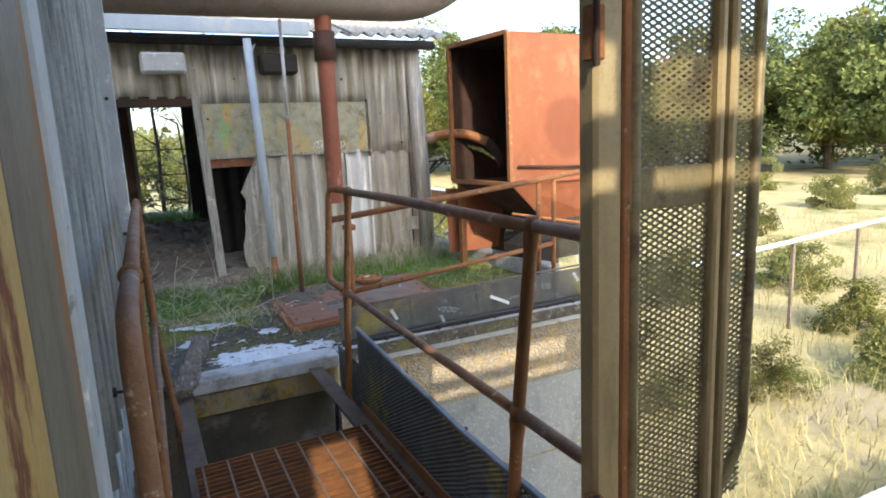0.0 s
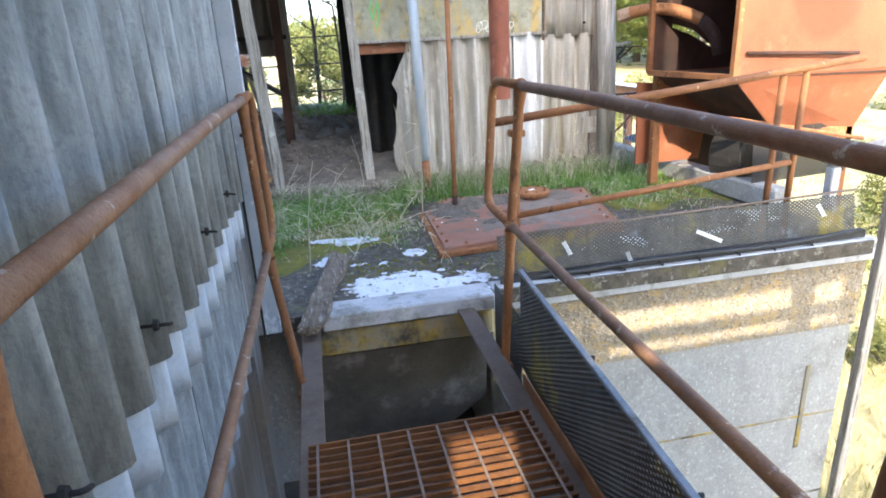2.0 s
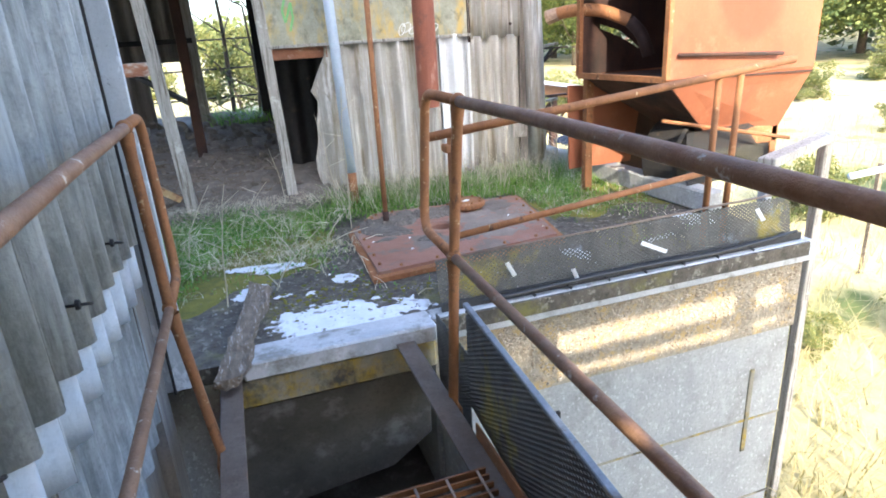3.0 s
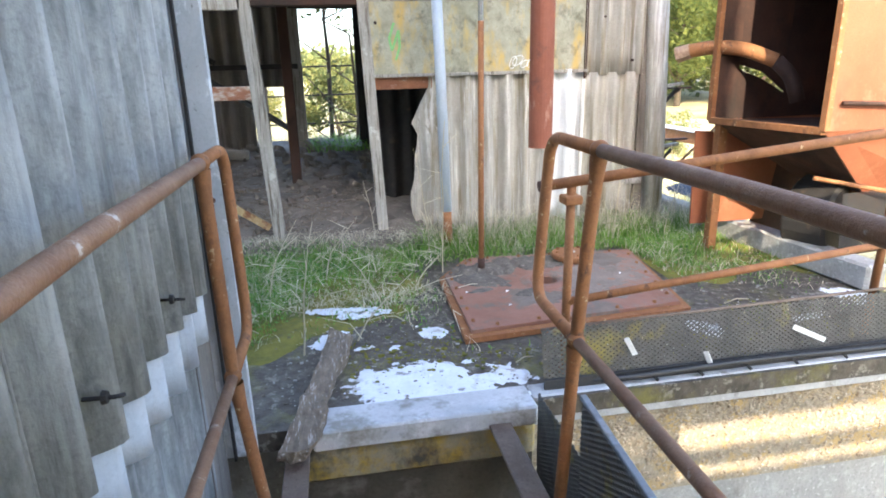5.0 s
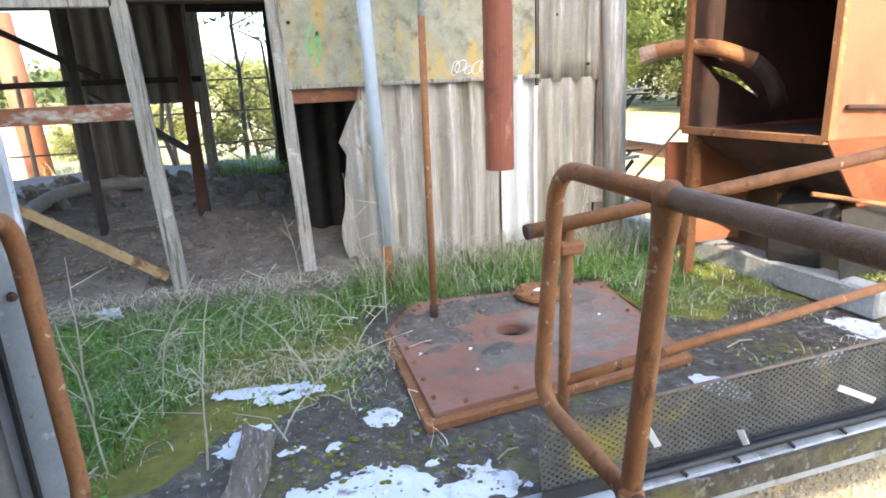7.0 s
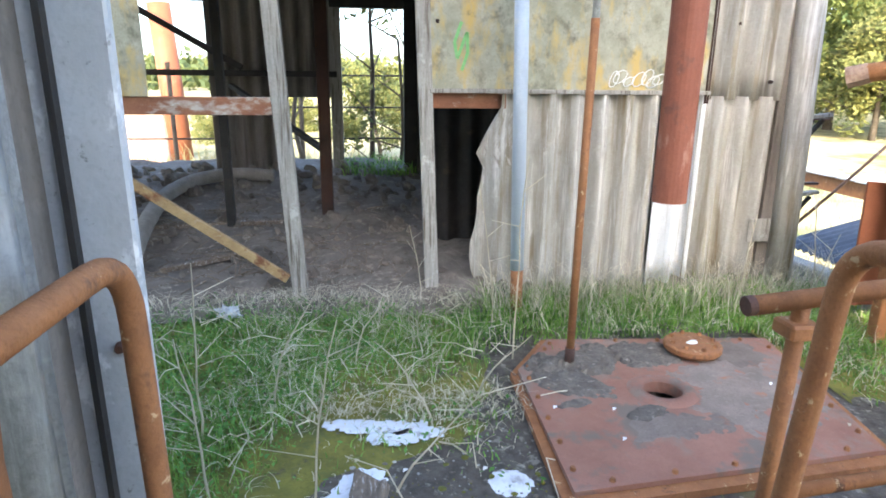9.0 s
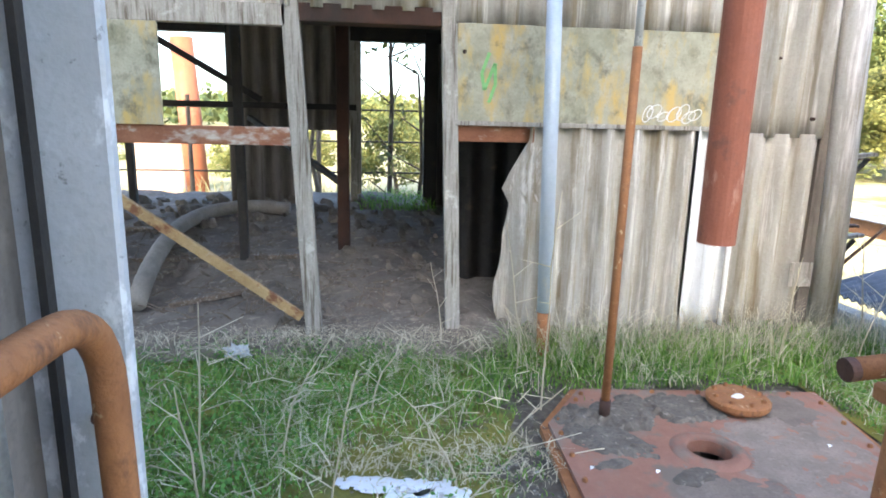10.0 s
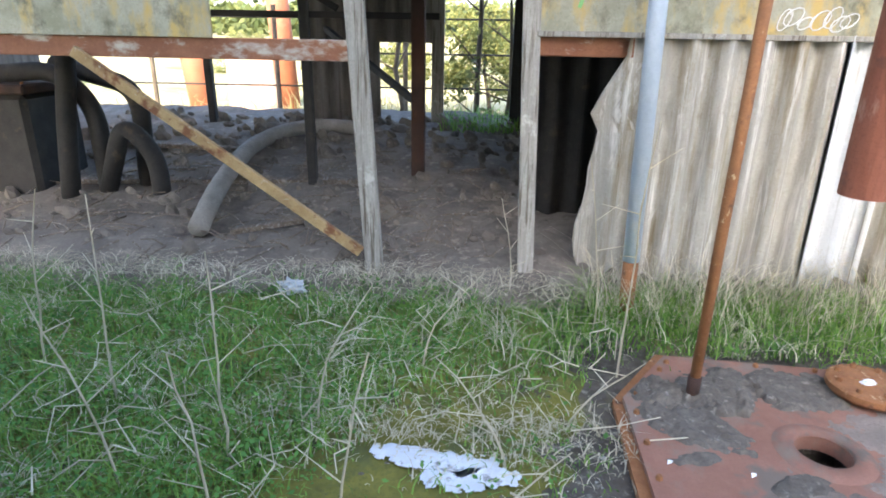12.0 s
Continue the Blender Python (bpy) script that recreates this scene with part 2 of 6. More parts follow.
BEAM_RUST = surf("rusty_channel_beam", (0.22, 0.09, 0.05), (0.33, 0.15, 0.08), 8, 0.82, 0.1, 0.35, 120, (0.52, 0.48, 0.42), 6, 0.55, 0.08, (0.5, 1, 1), 0.08)
# black steel, also used where deep shade is put in as colour
BLACK = surf("black_steel_and_shade", (0.016, 0.015, 0.0145), (0.034, 0.030, 0.027), 6, 0.8, 0.1, 0.3, 90, (0.065, 0.045, 0.032), 8, 0.6, 0.1)
RUBBER = surf("black_rubber", (0.02, 0.02, 0.021), (0.04, 0.04, 0.04), 8, 0.6, 0, 0.2, 90)
MESH = surf("dirty_steel_mesh", (0.060, 0.058, 0.053), (0.12, 0.115, 0.10), 8, 0.6, 0.3, 0.2, 90, (0.24, 0.19, 0.035), 3.0, 0.54, 0.1, (1, 1, 1), 0.1, c4=(0.17, 0.19, 0.22), s4=4, t4=0.6)
MESH_EDGE = surf("grey_folded_edge", (0.20, 0.22, 0.245), (0.30, 0.325, 0.355), 8, 0.6, 0.2, 0.2, 90, (0.12, 0.10, 0.08), 7, 0.56, 0.12)
MESH_RUST = surf("rust_brown_mesh", (0.17, 0.135, 0.065), (0.30, 0.245, 0.13), 8, 0.6, 0.2, 0.2, 90, (0.09, 0.06, 0.04), 6, 0.55, 0.12)
GRATING = surf("rusty_grating_bar", (0.125, 0.05, 0.017), (0.24, 0.10, 0.032), 9, 0.7, 0.1, 0.3, 120, (0.085, 0.045, 0.028), 5, 0.5, 0.2, (1, 1, 1), 0.1)
GRATING_ROD = surf("pale_grating_rod", (0.16, 0.115, 0.085), (0.28, 0.22, 0.17), 9, 0.6, 0.2, 0.2, 120)
PAPER = surf("white_paper_tie", (0.72, 0.72, 0.70), (0.82, 0.82, 0.80), 9, 0.8, 0, 0.1, 80)
HOSE = surf("dusty_grey_hose", (0.22, 0.20, 0.175), (0.33, 0.30, 0.265), 8, 0.9, 0, 0.4, 90)
GREEN_PAINT = surf("green_graffiti_paint", (0.16, 0.45, 0.14), (0.24, 0.55, 0.20), 9, 0.6, 0, 0.05, 80)
CHALK = surf("white_graffiti_paint", (0.62, 0.62, 0.60), (0.72, 0.72, 0.70), 9, 0.7, 0, 0.05, 80)
GROUND = surf("yellow_dry_grassland", (0.29, 0.25, 0.115), (0.45, 0.39, 0.20), 0.5, 0.95, 0, 0.8, 9, (0.10, 0.12, 0.03), 0.35, 0.52, 0.12, (1, 1, 1), 0.12, c4=(0.34, 0.29, 0.19), s4=0.22, t4=0.56)
BARK = surf("brown_bark", (0.07, 0.055, 0.04), (0.13, 0.105, 0.08), 5, 0.95, 0, 0.8, 30)


def round_patch(m, centre, radius, colour, strength=0.6):
    """A soft-edged round patch of another colour on a plate."""
    n, l = m.node_tree.nodes, m.node_tree.links
    hsv = [x for x in n if x.bl_idname == "ShaderNodeHueSaturation"][0]
    src = hsv.inputs["Color"].links[0].from_socket
    tc = n.new("ShaderNodeTexCoord")
    d = n.new("ShaderNodeVectorMath"); d.operation = "DISTANCE"
    l.new(tc.outputs["Object"], d.inputs[0]); d.inputs[1].default_value = centre
    t = n.new("ShaderNodeTexNoise"); t.inputs["Scale"].default_value = 7
    l.new(tc.outputs["Object"], t.inputs["Vector"])
    a = n.new("ShaderNodeMath"); a.operation = "MULTIPLY_ADD"
    l.new(t.outputs["Fac"], a.inputs[0]); a.inputs[1].default_value = 0.10
    l.new(d.outputs["Value"], a.inputs[2])
    r = n.new("ShaderNodeMapRange")
    r.inputs["From Min"].default_value, r.inputs["From Max"].default_value = radius + 0.07, radius + 0.0
    r.inputs["To Max"].default_value = strength
    l.new(a.outputs[0], r.inputs["Value"])
    x = n.new("ShaderNodeMix"); x.data_type = "RGBA"
    l.new(r.outputs["Result"], x.inputs[0]); l.new(src, x.inputs[6]); x.inputs[7].default_value = (*colour, 1)
    l.new(x.outputs[2], hsv.inputs["Color"])
    return m


RUST_FRONT = round_patch(RUST_ORANGE.copy(), (0.05, -0.45, 1.34), 0.27, (0.155, 0.044, 0.019))
LEAF = leafy("autumn_green_leaf", (0.050, 0.088, 0.026), (0.17, 0.19, 0.045))
LEAF_YELLOW = leafy("yellowing_leaf", (0.075, 0.10, 0.025), (0.21, 0.20, 0.05))
LEAF_FAR = leafy("far_woodland_leaf", (0.05, 0.075, 0.022), (0.13, 0.14, 0.035), 0.15, 0.08)
GRASS = leafy("fresh_grass_blade", (0.050, 0.135, 0.016), (0.25, 0.42, 0.075), 0.3, 4.5)
HERB = leafy("dark_green_herb_leaf", (0.06, 0.165, 0.03), (0.14, 0.31, 0.06), 0.25, 4)
STRAW = leafy("dead_straw_blade", (0.42, 0.37, 0.26), (0.74, 0.68, 0.53), 0.3, 6)
DRY_FIELD = leafy("dry_field_blade", (0.25, 0.23, 0.09), (0.54, 0.46, 0.24), 0.3, 0.4)


# ---- mesh helpers ----
def mesh_ob(name, bm, material, loc=(0, 0, 0), smooth=False):
    bmesh.ops.translate(bm, verts=bm.verts, vec=-Vector(loc))
    me = bpy.data.meshes.new(name)
    bm.normal_update()
    bm.to_mesh(me)
    bm.free()
    me.materials.append(material)
    if smooth:
        me.shade_smooth()
    return me


def root_of(ob):
    return Vector(ob["base"])


def thing(name, base, label="", category="", group="", kind=""):
    ob = new(name)
    ob.empty_display_size = 0.1
    ob.location = base
    ob["base"] = list(base)
    return tagged(ob, label, category, group, kind)


def part(name, bm, material, parent, label="", smooth=False):
    base = root_of(parent)
    ob = new(name, mesh_ob(name, bm, material, base, smooth))
    ob.parent = parent
    ob["base"] = list(base)
    if label:
        tagged(ob, label)
    return ob


def solo(name, bm, material, base, label="", category="", group="", kind="", smooth=False):
    ob = new(name, mesh_ob(name, bm, material, base, smooth))
    ob.location = base
    ob["base"] = list(base)
    return tagged(ob, label, category, group, kind)


def piece(name, me, parent, place, turn=(0, 0, 0)):
    ob = new(name, me)
    ob.parent = parent
    ob.matrix_basis = Matrix.LocRotScale(Vector(place) - root_of(parent), Euler(turn), None)
    return ob


def box(bm, x0, x1, y0, y1, z0, z1, bevel=0.0, m=None):
    vs = bmesh.ops.create_cube(bm, size=1.0)["verts"]
    for v in vs:
        v.co = Vector((x0 + (v.co.x + 0.5) * (x1 - x0), y0 + (v.co.y + 0.5) * (y1 - y0), z0 + (v.co.z + 0.5) * (z1 - z0)))
    if bevel:
        es = {e for v in vs for e in v.link_edges}
        vs = bmesh.ops.bevel(bm, geom=list(es), offset=bevel, segments=1, affect="EDGES")["verts"]
    if m is not None:
        bmesh.ops.transform(bm, matrix=m, verts=list(set(vs)))
    return bm


def boxed(*args, **kw):
    return box(bmesh.new(), *args, **kw)


def bar_between(bm, a, b, w, h, up=(0, 0, 1), bevel=0.0):
    """A straight bar of section w x h from a to b."""
    a, b = Vector(a), Vector(b)
    d = (b - a)
    y = d.normalized()
    x = y.cross(Vector(up)).normalized()
    z = x.cross(y)
    m = Matrix((x, y, z)).transposed().to_4x4()
    m.translation = a
    return box(bm, -w / 2, w / 2, 0, d.length, -h / 2, h / 2, bevel, m)


def rounded(points, radius, steps=5):
    """Rounds the corners of a line of points."""
    ps = [Vector(p) for p in points]
    out = [ps[0]]
    for a, b, c in zip(ps, ps[1:], ps[2:]):
        u, v = (a - b), (c - b)
        r = min(radius, u.length * 0.49, v.length * 0.49)
        p, q = b + u.normalized() * r, b + v.normalized() * r
        for i in range(steps + 1):
            t = i / steps
            out.append(p.lerp(b, t).lerp(b.lerp(q, t), t))
    out.append(ps[-1])
    return out


def tube(bm, points, r, seg=12, cap=True, r_end=None, wobble=0.0):
    ps = [Vector(p) for p in points]
    up = Vector((0.13, 0.21, 0.97))
    rings = []
    prev = None
    for i, p in enumerate(ps):
        d = (ps[min(i + 1, len(ps) - 1)] - ps[max(i - 1, 0)]).normalized()
        x = (prev - d * prev.dot(d)) if prev is not None else (up.cross(d) if abs(up.dot(d)) < 0.95 else Vector((1, 0, 0)).cross(d))
        x.normalize()
        prev = x
        y = d.cross(x)
        rr = r if r_end is None else r + (r_end - r) * i / (len(ps) - 1)
        rings.append([bm.verts.new(p + (x * math.cos(a) + y * math.sin(a)) * rr * (1 + wobble * (random.random() - 0.5)))
                      for a in (2 * math.pi * k / seg for k in range(seg))])
    for a, b in zip(rings, rings[1:]):
        for k in range(seg):
            bm.faces.new((a[k], a[(k + 1) % seg], b[(k + 1) % seg], b[k]))
    if cap:
        bm.faces.new(rings[0][::-1]); bm.faces.new(rings[-1])
    return bm


def lathe(bm, centre, profile, seg=24):
    """Turns a profile of (radius, height) round the upright axis through centre."""
    c = Vector(centre)
    rings = [[bm.verts.new(c + Vector((r * math.cos(a), r * math.sin(a), z))) for a in (2 * math.pi * k / seg for k in range(seg))] for r, z in profile]
    for a, b in zip(rings, rings[1:]):
        for k in range(seg):
            bm.faces.new((a[k], a[(k + 1) % seg], b[(k + 1) % seg], b[k]))
    return rings


def corrugated(o, u, n, width, height, pitch=0.146, amp=0.024, thick=0.007, bottom=None, left=None, rows=6, phase=0.0, sag=0.003):
    """A corrugated sheet: o its lower corner, u along, n its outward normal. bottom(s), left(z) eat into its edges."""
    bm = bmesh.new()
    o, u, n = Vector(o), Vector(u).normalized(), Vector(n).normalized()
    up = n.cross(u) if n.cross(u).z > 0 else u.cross(n)
    cols = max(8, int(width / pitch * 10))
    front, back = [], []
    for j in range(rows + 1):
        f, b = [], []
        for i in range(cols + 1):
            s = width * i / cols
            z = height * j / rows
            if bottom and j == 0:
                z = bottom(s)
            if left:
                s = left(z) + s * (width - left(z)) / width
            d = amp * math.cos(2 * math.pi * s / pitch + phase) + sag * noise.noise(Vector((s * 2, z * 2, phase + o.y)))
            p = o + u * s + up * z
            f.append(bm.verts.new(p + n * (d + thick / 2)))
            b.append(bm.verts.new(p + n * (d - thick / 2)))
        front.append(f); back.append(b)
    for j in range(rows):
        for i in range(cols):
            bm.faces.new((front[j][i], front[j][i + 1], front[j + 1][i + 1], front[j + 1][i]))
            bm.faces.new((back[j][i + 1], back[j][i], back[j + 1][i], back[j + 1][i + 1]))
    for i in range(cols):
        bm.faces.new((front[0][i + 1], front[0][i], back[0][i], back[0][i + 1]))
        bm.faces.new((front[rows][i], front[rows][i + 1], back[rows][i + 1], back[rows][i]))
    for j in range(rows):
        bm.faces.new((front[j][0], front[j + 1][0], back[j + 1][0], back[j][0]))
        bm.faces.new((front[j + 1][cols], front[j][cols], back[j][cols], back[j + 1][cols]))
    bmesh.ops.recalc_face_normals(bm, faces=bm.faces)
    return bm


def diamond_mesh(o, u, v, width, height, cell=0.03, strand=0.005, thick=0.004, slope=0.55):
    """Expanded metal: two sets of slanting strands woven into one sheet."""
    o, u, v = Vector(o), Vector(u).normalized(), Vector(v).normalized()
    n = u.cross(v)
    verts, faces = [], []

    def clip(s0, t0, s1, t1):
        lo, hi = 0.0, 1.0
        for a, d, m in ((s0, s1 - s0, width), (t0, t1 - t0, height)):
            if abs(d) < 1e-9:
                if a < 0 or a > m:
                    return None
                continue
            e, f = (0 - a) / d, (m - a) / d
            lo, hi = max(lo, min(e, f)), min(hi, max(e, f))
        return (lo, hi) if hi > lo + 1e-4 else None

    run = height / slope
    for sign in (1, -1):
        k = -run if sign > 0 else 0.0
        while k < width + (0 if sign > 0 else run):
            s0, s1 = k, k + sign * run
            c = clip(s0, 0, s1, height)
            k += cell
            if not c:
                continue
            a = o + u * (s0 + (s1 - s0) * c[0]) + v * (height * c[0])
            b = o + u * (s0 + (s1 - s0) * c[1]) + v * (height * c[1])
            d = (b - a).normalized()
            w = d.cross(n).normalized() * strand / 2
            t = n * (thick / 2) * (1 if sign > 0 else 0.8)
            i = len(verts)
            verts += [a - w - t, a + w - t, a + w + t, a - w + t, b - w - t, b + w - t, b + w + t, b - w + t]
            faces += [(i, i + 1, i + 5, i + 4), (i + 1, i + 2, i + 6, i + 5), (i + 2, i + 3, i + 7, i + 6), (i + 3, i, i + 4, i + 7)]
    bm = bmesh.new()
    vs = [bm.verts.new(p) for p in verts]
    for f in faces:
        bm.faces.new([vs[q] for q in f])
    return bm


def blot(centre, rx, ry, z, seed, turn=0.0, thick=0.004, seg=110, ragged=0.35):
    """A thin crust with a ragged outline, lying on a level surface."""
    bm = bmesh.new()
    rings = []
    for f, h in ((1.0, 0.0), (0.97, thick), (0.5, thick * 1.2)):
        ring = []
        for k in range(seg):
            a = 2 * math.pi * k / seg
            q = Vector((math.cos(a) * 1.3, math.sin(a) * 1.3, seed))
            w = 1 + ragged * (0.9 * noise.noise(q) + 0.55 * noise.noise(q * 2.3) + 0.22 * noise.noise(q * 5.1) + 0.12 * noise.noise(q * 11.0))
            x, y = rx * f * w * math.cos(a), ry * f * w * math.sin(a)
            ring.append(bm.verts.new((centre[0] + x * math.cos(turn) - y * math.sin(turn), centre[1] + x * math.sin(turn) + y * math.cos(turn), z + h)))
        rings.append(ring)
    for a, b in zip(rings, rings[1:]):
        for k in range(seg):
            bm.faces.new((a[k], a[(k + 1) % seg], b[(k + 1) % seg], b[k]))
    bm.faces.new(rings[-1])
    bmesh.ops.recalc_face_normals(bm, faces=bm.faces)
    return bm


def crust(cx, cy, rx, ry, turn, seed, z, rise=0.007, nx=84, ny=60):
    """A thin crust that thins out raggedly into the surface it lies on, with islands and bare specks."""
    bm = bmesh.new()
    grid = []
    for j in range(ny + 1):
        row = []
        for i in range(nx + 1):
            u, v = (i / nx * 2 - 1) * 1.45, (j / ny * 2 - 1) * 1.45
            x, y = rx * u * math.cos(turn) - ry * v * math.sin(turn), rx * u * math.sin(turn) + ry * v * math.cos(turn)
            p = Vector((cx + x, cy + y, seed))
            f = (1 - math.hypot(u, v)) * (1.0 if math.hypot(u, v) < 1 else 2.6) + 0.55 * noise.noise(p * 6) + 0.42 * noise.noise(p * 15) + 0.30 * noise.noise(p * 38)
            row.append(bm.verts.new((cx + x, cy + y, z - 0.003 + rise * max(-0.2, min(1.0, f * 2.2)))))
        grid.append(row)
    for j in range(ny):
        for i in range(nx):
            q = (grid[j][i], grid[j][i + 1], grid[j + 1][i + 1], grid[j + 1][i])
            if max(v.co.z for v in q) > z:
                bm.faces.new(q)
    bmesh.ops.delete(bm, geom=[v for v in bm.verts if not v.link_faces], context="VERTS")
    return bm


def prism(bm, corners, z0, z1):
    """An upright prism over a polygon of (x, y) corners."""
    lo = [bm.verts.new((x, y, z0)) for x, y in corners]
    hi = [bm.verts.new((x, y, z1)) for x, y in corners]
    k = len(corners)
    bm.faces.new(lo[::-1]); bm.faces.new(hi)
    for i in range(k):
        bm.faces.new((lo[i], lo[(i + 1) % k], hi[(i + 1) % k], hi[i]))
    bmesh.ops.recalc_face_normals(bm, faces=bm.faces)
    return bm


def plate(bm, corners, thick):
    """A flat plate with the given corners in space and a thickness."""
    cs = [Vector(c) for c in corners]
    n = (cs[1] - cs[0]).cross(cs[2] - cs[0]).normalized() * thick / 2
    a = [bm.verts.new(c + n) for c in cs]
    b = [bm.verts.new(c - n) for c in cs]
    k = len(cs)
    fs = [bm.faces.new(a), bm.faces.new(b[::-1])]
    for i in range(k):
        fs.append(bm.faces.new((a[i], b[i], b[(i + 1) % k], a[(i + 1) % k])))
    bmesh.ops.recalc_face_normals(bm, faces=fs)
    return bm


def uneven_sheet(x0, x1, y0, y1, nx, ny, height):
    bm = bmesh.new()
    g = [[bm.verts.new((x, y, height(x, y))) for x in (x0 + (x1 - x0) * i / nx for i in range(nx + 1))] for y in (y0 + (y1 - y0) * j / ny for j in range(ny + 1))]
    for j in range(ny):
        for i in range(nx):
            bm.faces.new((g[j][i], g[j][i + 1], g[j + 1][i + 1], g[j + 1][i]))
    return bm


# ---- large structure ----
GZ = -2.8      # the ground beside the raised slab
SZ = 0.05      # top of the slab
WY = 6.1       # face of the shed
LX = -0.525    # face of the clad building beside the walkway


def land(x, y):
    d = math.hypot(x, y)
    h = GZ + 0.08 * noise.noise(Vector((x * 0.4, y * 0.4, 1)))
    if d > 14:
        h += (d - 14) * 0.012 * (1 + noise.noise(Vector((x * 0.02, y * 0.02, 4))))
    if y > 8.6:
        h += (2.75 + 0.2 * noise.noise(Vector((x * 0.3, y * 0.3, 2)))) * min(1, (y - 8.6) / 0.8) * min(1, max(0, (3.6 - x) / 1.5))
    return h


gm = bmesh.new()
radii = [0, 1.5, 3, 4, 5, 6, 7, 8, 8.6, 9, 9.5, 10, 11, 12, 14, 17, 21, 26, 34, 45, 70, 120, 250, 600, 1500]
rings = []
for r in radii[1:]:
    rings.append([gm.verts.new((r * math.cos(a), r * math.sin(a), land(r * math.cos(a), r * math.sin(a)))) for a in (2 * math.pi * k / 96 for k in range(96))])
c0 = gm.verts.new((0, 0, land(0, 0)))
for k in range(96):
    gm.faces.new((c0, rings[0][k], rings[0][(k + 1) % 96]))
for a, b in zip(rings, rings[1:]):
    for k in range(96):
        gm.faces.new((a[k], b[k], b[(k + 1) % 96], a[(k + 1) % 96]))
solo("ground", gm, GROUND, (0, 0, GZ), "rough dry yellow grassland round the raised works", "ground", kind="structure", smooth=True)

# concrete block that carries the slab
block = thing("foundation", (1.0, 5.0, GZ), "tall weathered concrete tank wall under the roof slab", "wall", kind="structure")
bm = boxed(0.6, 2.88, 3.80, 4.80, GZ - 0.2, -0.03, bevel=0.012)
for x0, x1, y0, y1 in ((0.6, 0.95, 4.80, 5.0), (1.15, 2.88, 4.80, 5.0), (0.6, 2.88, 5.0, 8.9)):
    part("tank_wall", boxed(x0, x1, y0, y1, GZ - 0.2, -0.03), CONC, block)
part("front_wall", bm, CONC, block)
part("upper_band", boxed(0.61, 2.884, 3.791, 3.80, -0.50, -0.076), CONC_PEBBLE, block, "band of yellowed exposed pebbles")
for z in (-1.12, -1.75, -2.35):
    part("shutter_line", boxed(0.6, 2.88, 3.794, 3.80, z, z + 0.012), CONC_MOSS, block)
part("drain_streak", boxed(2.60, 2.63, 3.792, 3.80, -1.35, -0.75), CONC_MOSS, block, "brown rust run down the concrete")
random.seed(77)
ico = bmesh.new()
bmesh.ops.create_icosphere(ico, subdivisions=1, radius=1.0)
ico_v, ico_f = [v.co.copy() for v in ico.verts], [[v.index for v in f.verts] for f in ico.faces]
ico.free()
pv, pf = [], []
for i in range(3600):
    q = 0.003 + 0.008 * random.random() ** 2
    c = Vector((random.uniform(0.63, 2.87), 3.790, -0.49 + 0.40 * random.random() ** 0.8))
    k = len(pv)
    w = random.uniform(0.7, 1.5)
    pv += [c + Vector((v.x * q * w, v.y * q * 0.6, v.z * q)) - Vector((1.0, 5.0, GZ)) for v in ico_v]
    pf += [[j + k for j in f] for f in ico_f]
me = bpy.data.meshes.new("pebbles")
me.from_pydata(pv, [], pf)
me.materials.append(PEBBLE)
ob = new("pebbles", me)
ob.parent = block
tagged(ob, "tan and white pebbles exposed in the concrete", kind="stuff")
part("side_wall", boxed(-4.0, -0.36, 3.9, 8.9, GZ - 0.2, -0.03), CONC, block)
part("rear_wall", boxed(-0.36, 0.6, 4.6, 8.9, GZ - 0.2, -0.03), CONC, block)
part("lintel", boxed(-0.36, 0.6, 3.72, 4.6, -0.175, -0.03, bevel=0.012), CONC_MOSS, block, "lintel crusted with yellow lichen")
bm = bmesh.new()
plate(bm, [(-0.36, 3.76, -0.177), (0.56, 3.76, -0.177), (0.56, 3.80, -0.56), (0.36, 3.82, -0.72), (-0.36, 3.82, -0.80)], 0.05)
# chute face coloured dark to hold the shade down in the pit
part("chute_back", bm, PIT_SHADE_CONC, block, "concrete chute face coloured dark for the pit shade")
slab = thing("floor", (1.0, 5.5, SZ), "damp dark concrete roof slab with moss and white salts", "floor", kind="structure")
bm = boxed(-4.0, 2.86, 3.74, 4.80, -0.028, SZ)
for x0, x1, y0, y1 in ((-4.0, 0.95, 4.80, 5.0), (1.15, 2.86, 4.80, 5.0), (-4.0, 2.86, 5.0, 8.9)):
    box(bm, x0, x1, y0, y1, -0.028, SZ)
part("slab_top", bm, SLAB, slab)
part("slab_edge", boxed(0.6, 2.9, 3.755, 3.86, -0.075, SZ + 0.006, bevel=0.008), CONC_PALE, slab, "pale bare concrete edge")
part("slab_edge", boxed(-0.25, 0.6, 3.69, 3.86, -0.026, SZ + 0.006, bevel=0.008), CONC_PALE, slab, "pale bare concrete edge")
part("kerb", bar_between(bmesh.new(), (2.80, 4.42, SZ + 0.08), (2.55, 7.6, SZ + 0.08), 0.14, 0.15, bevel=0.015), CONC, slab, "low concrete kerb")

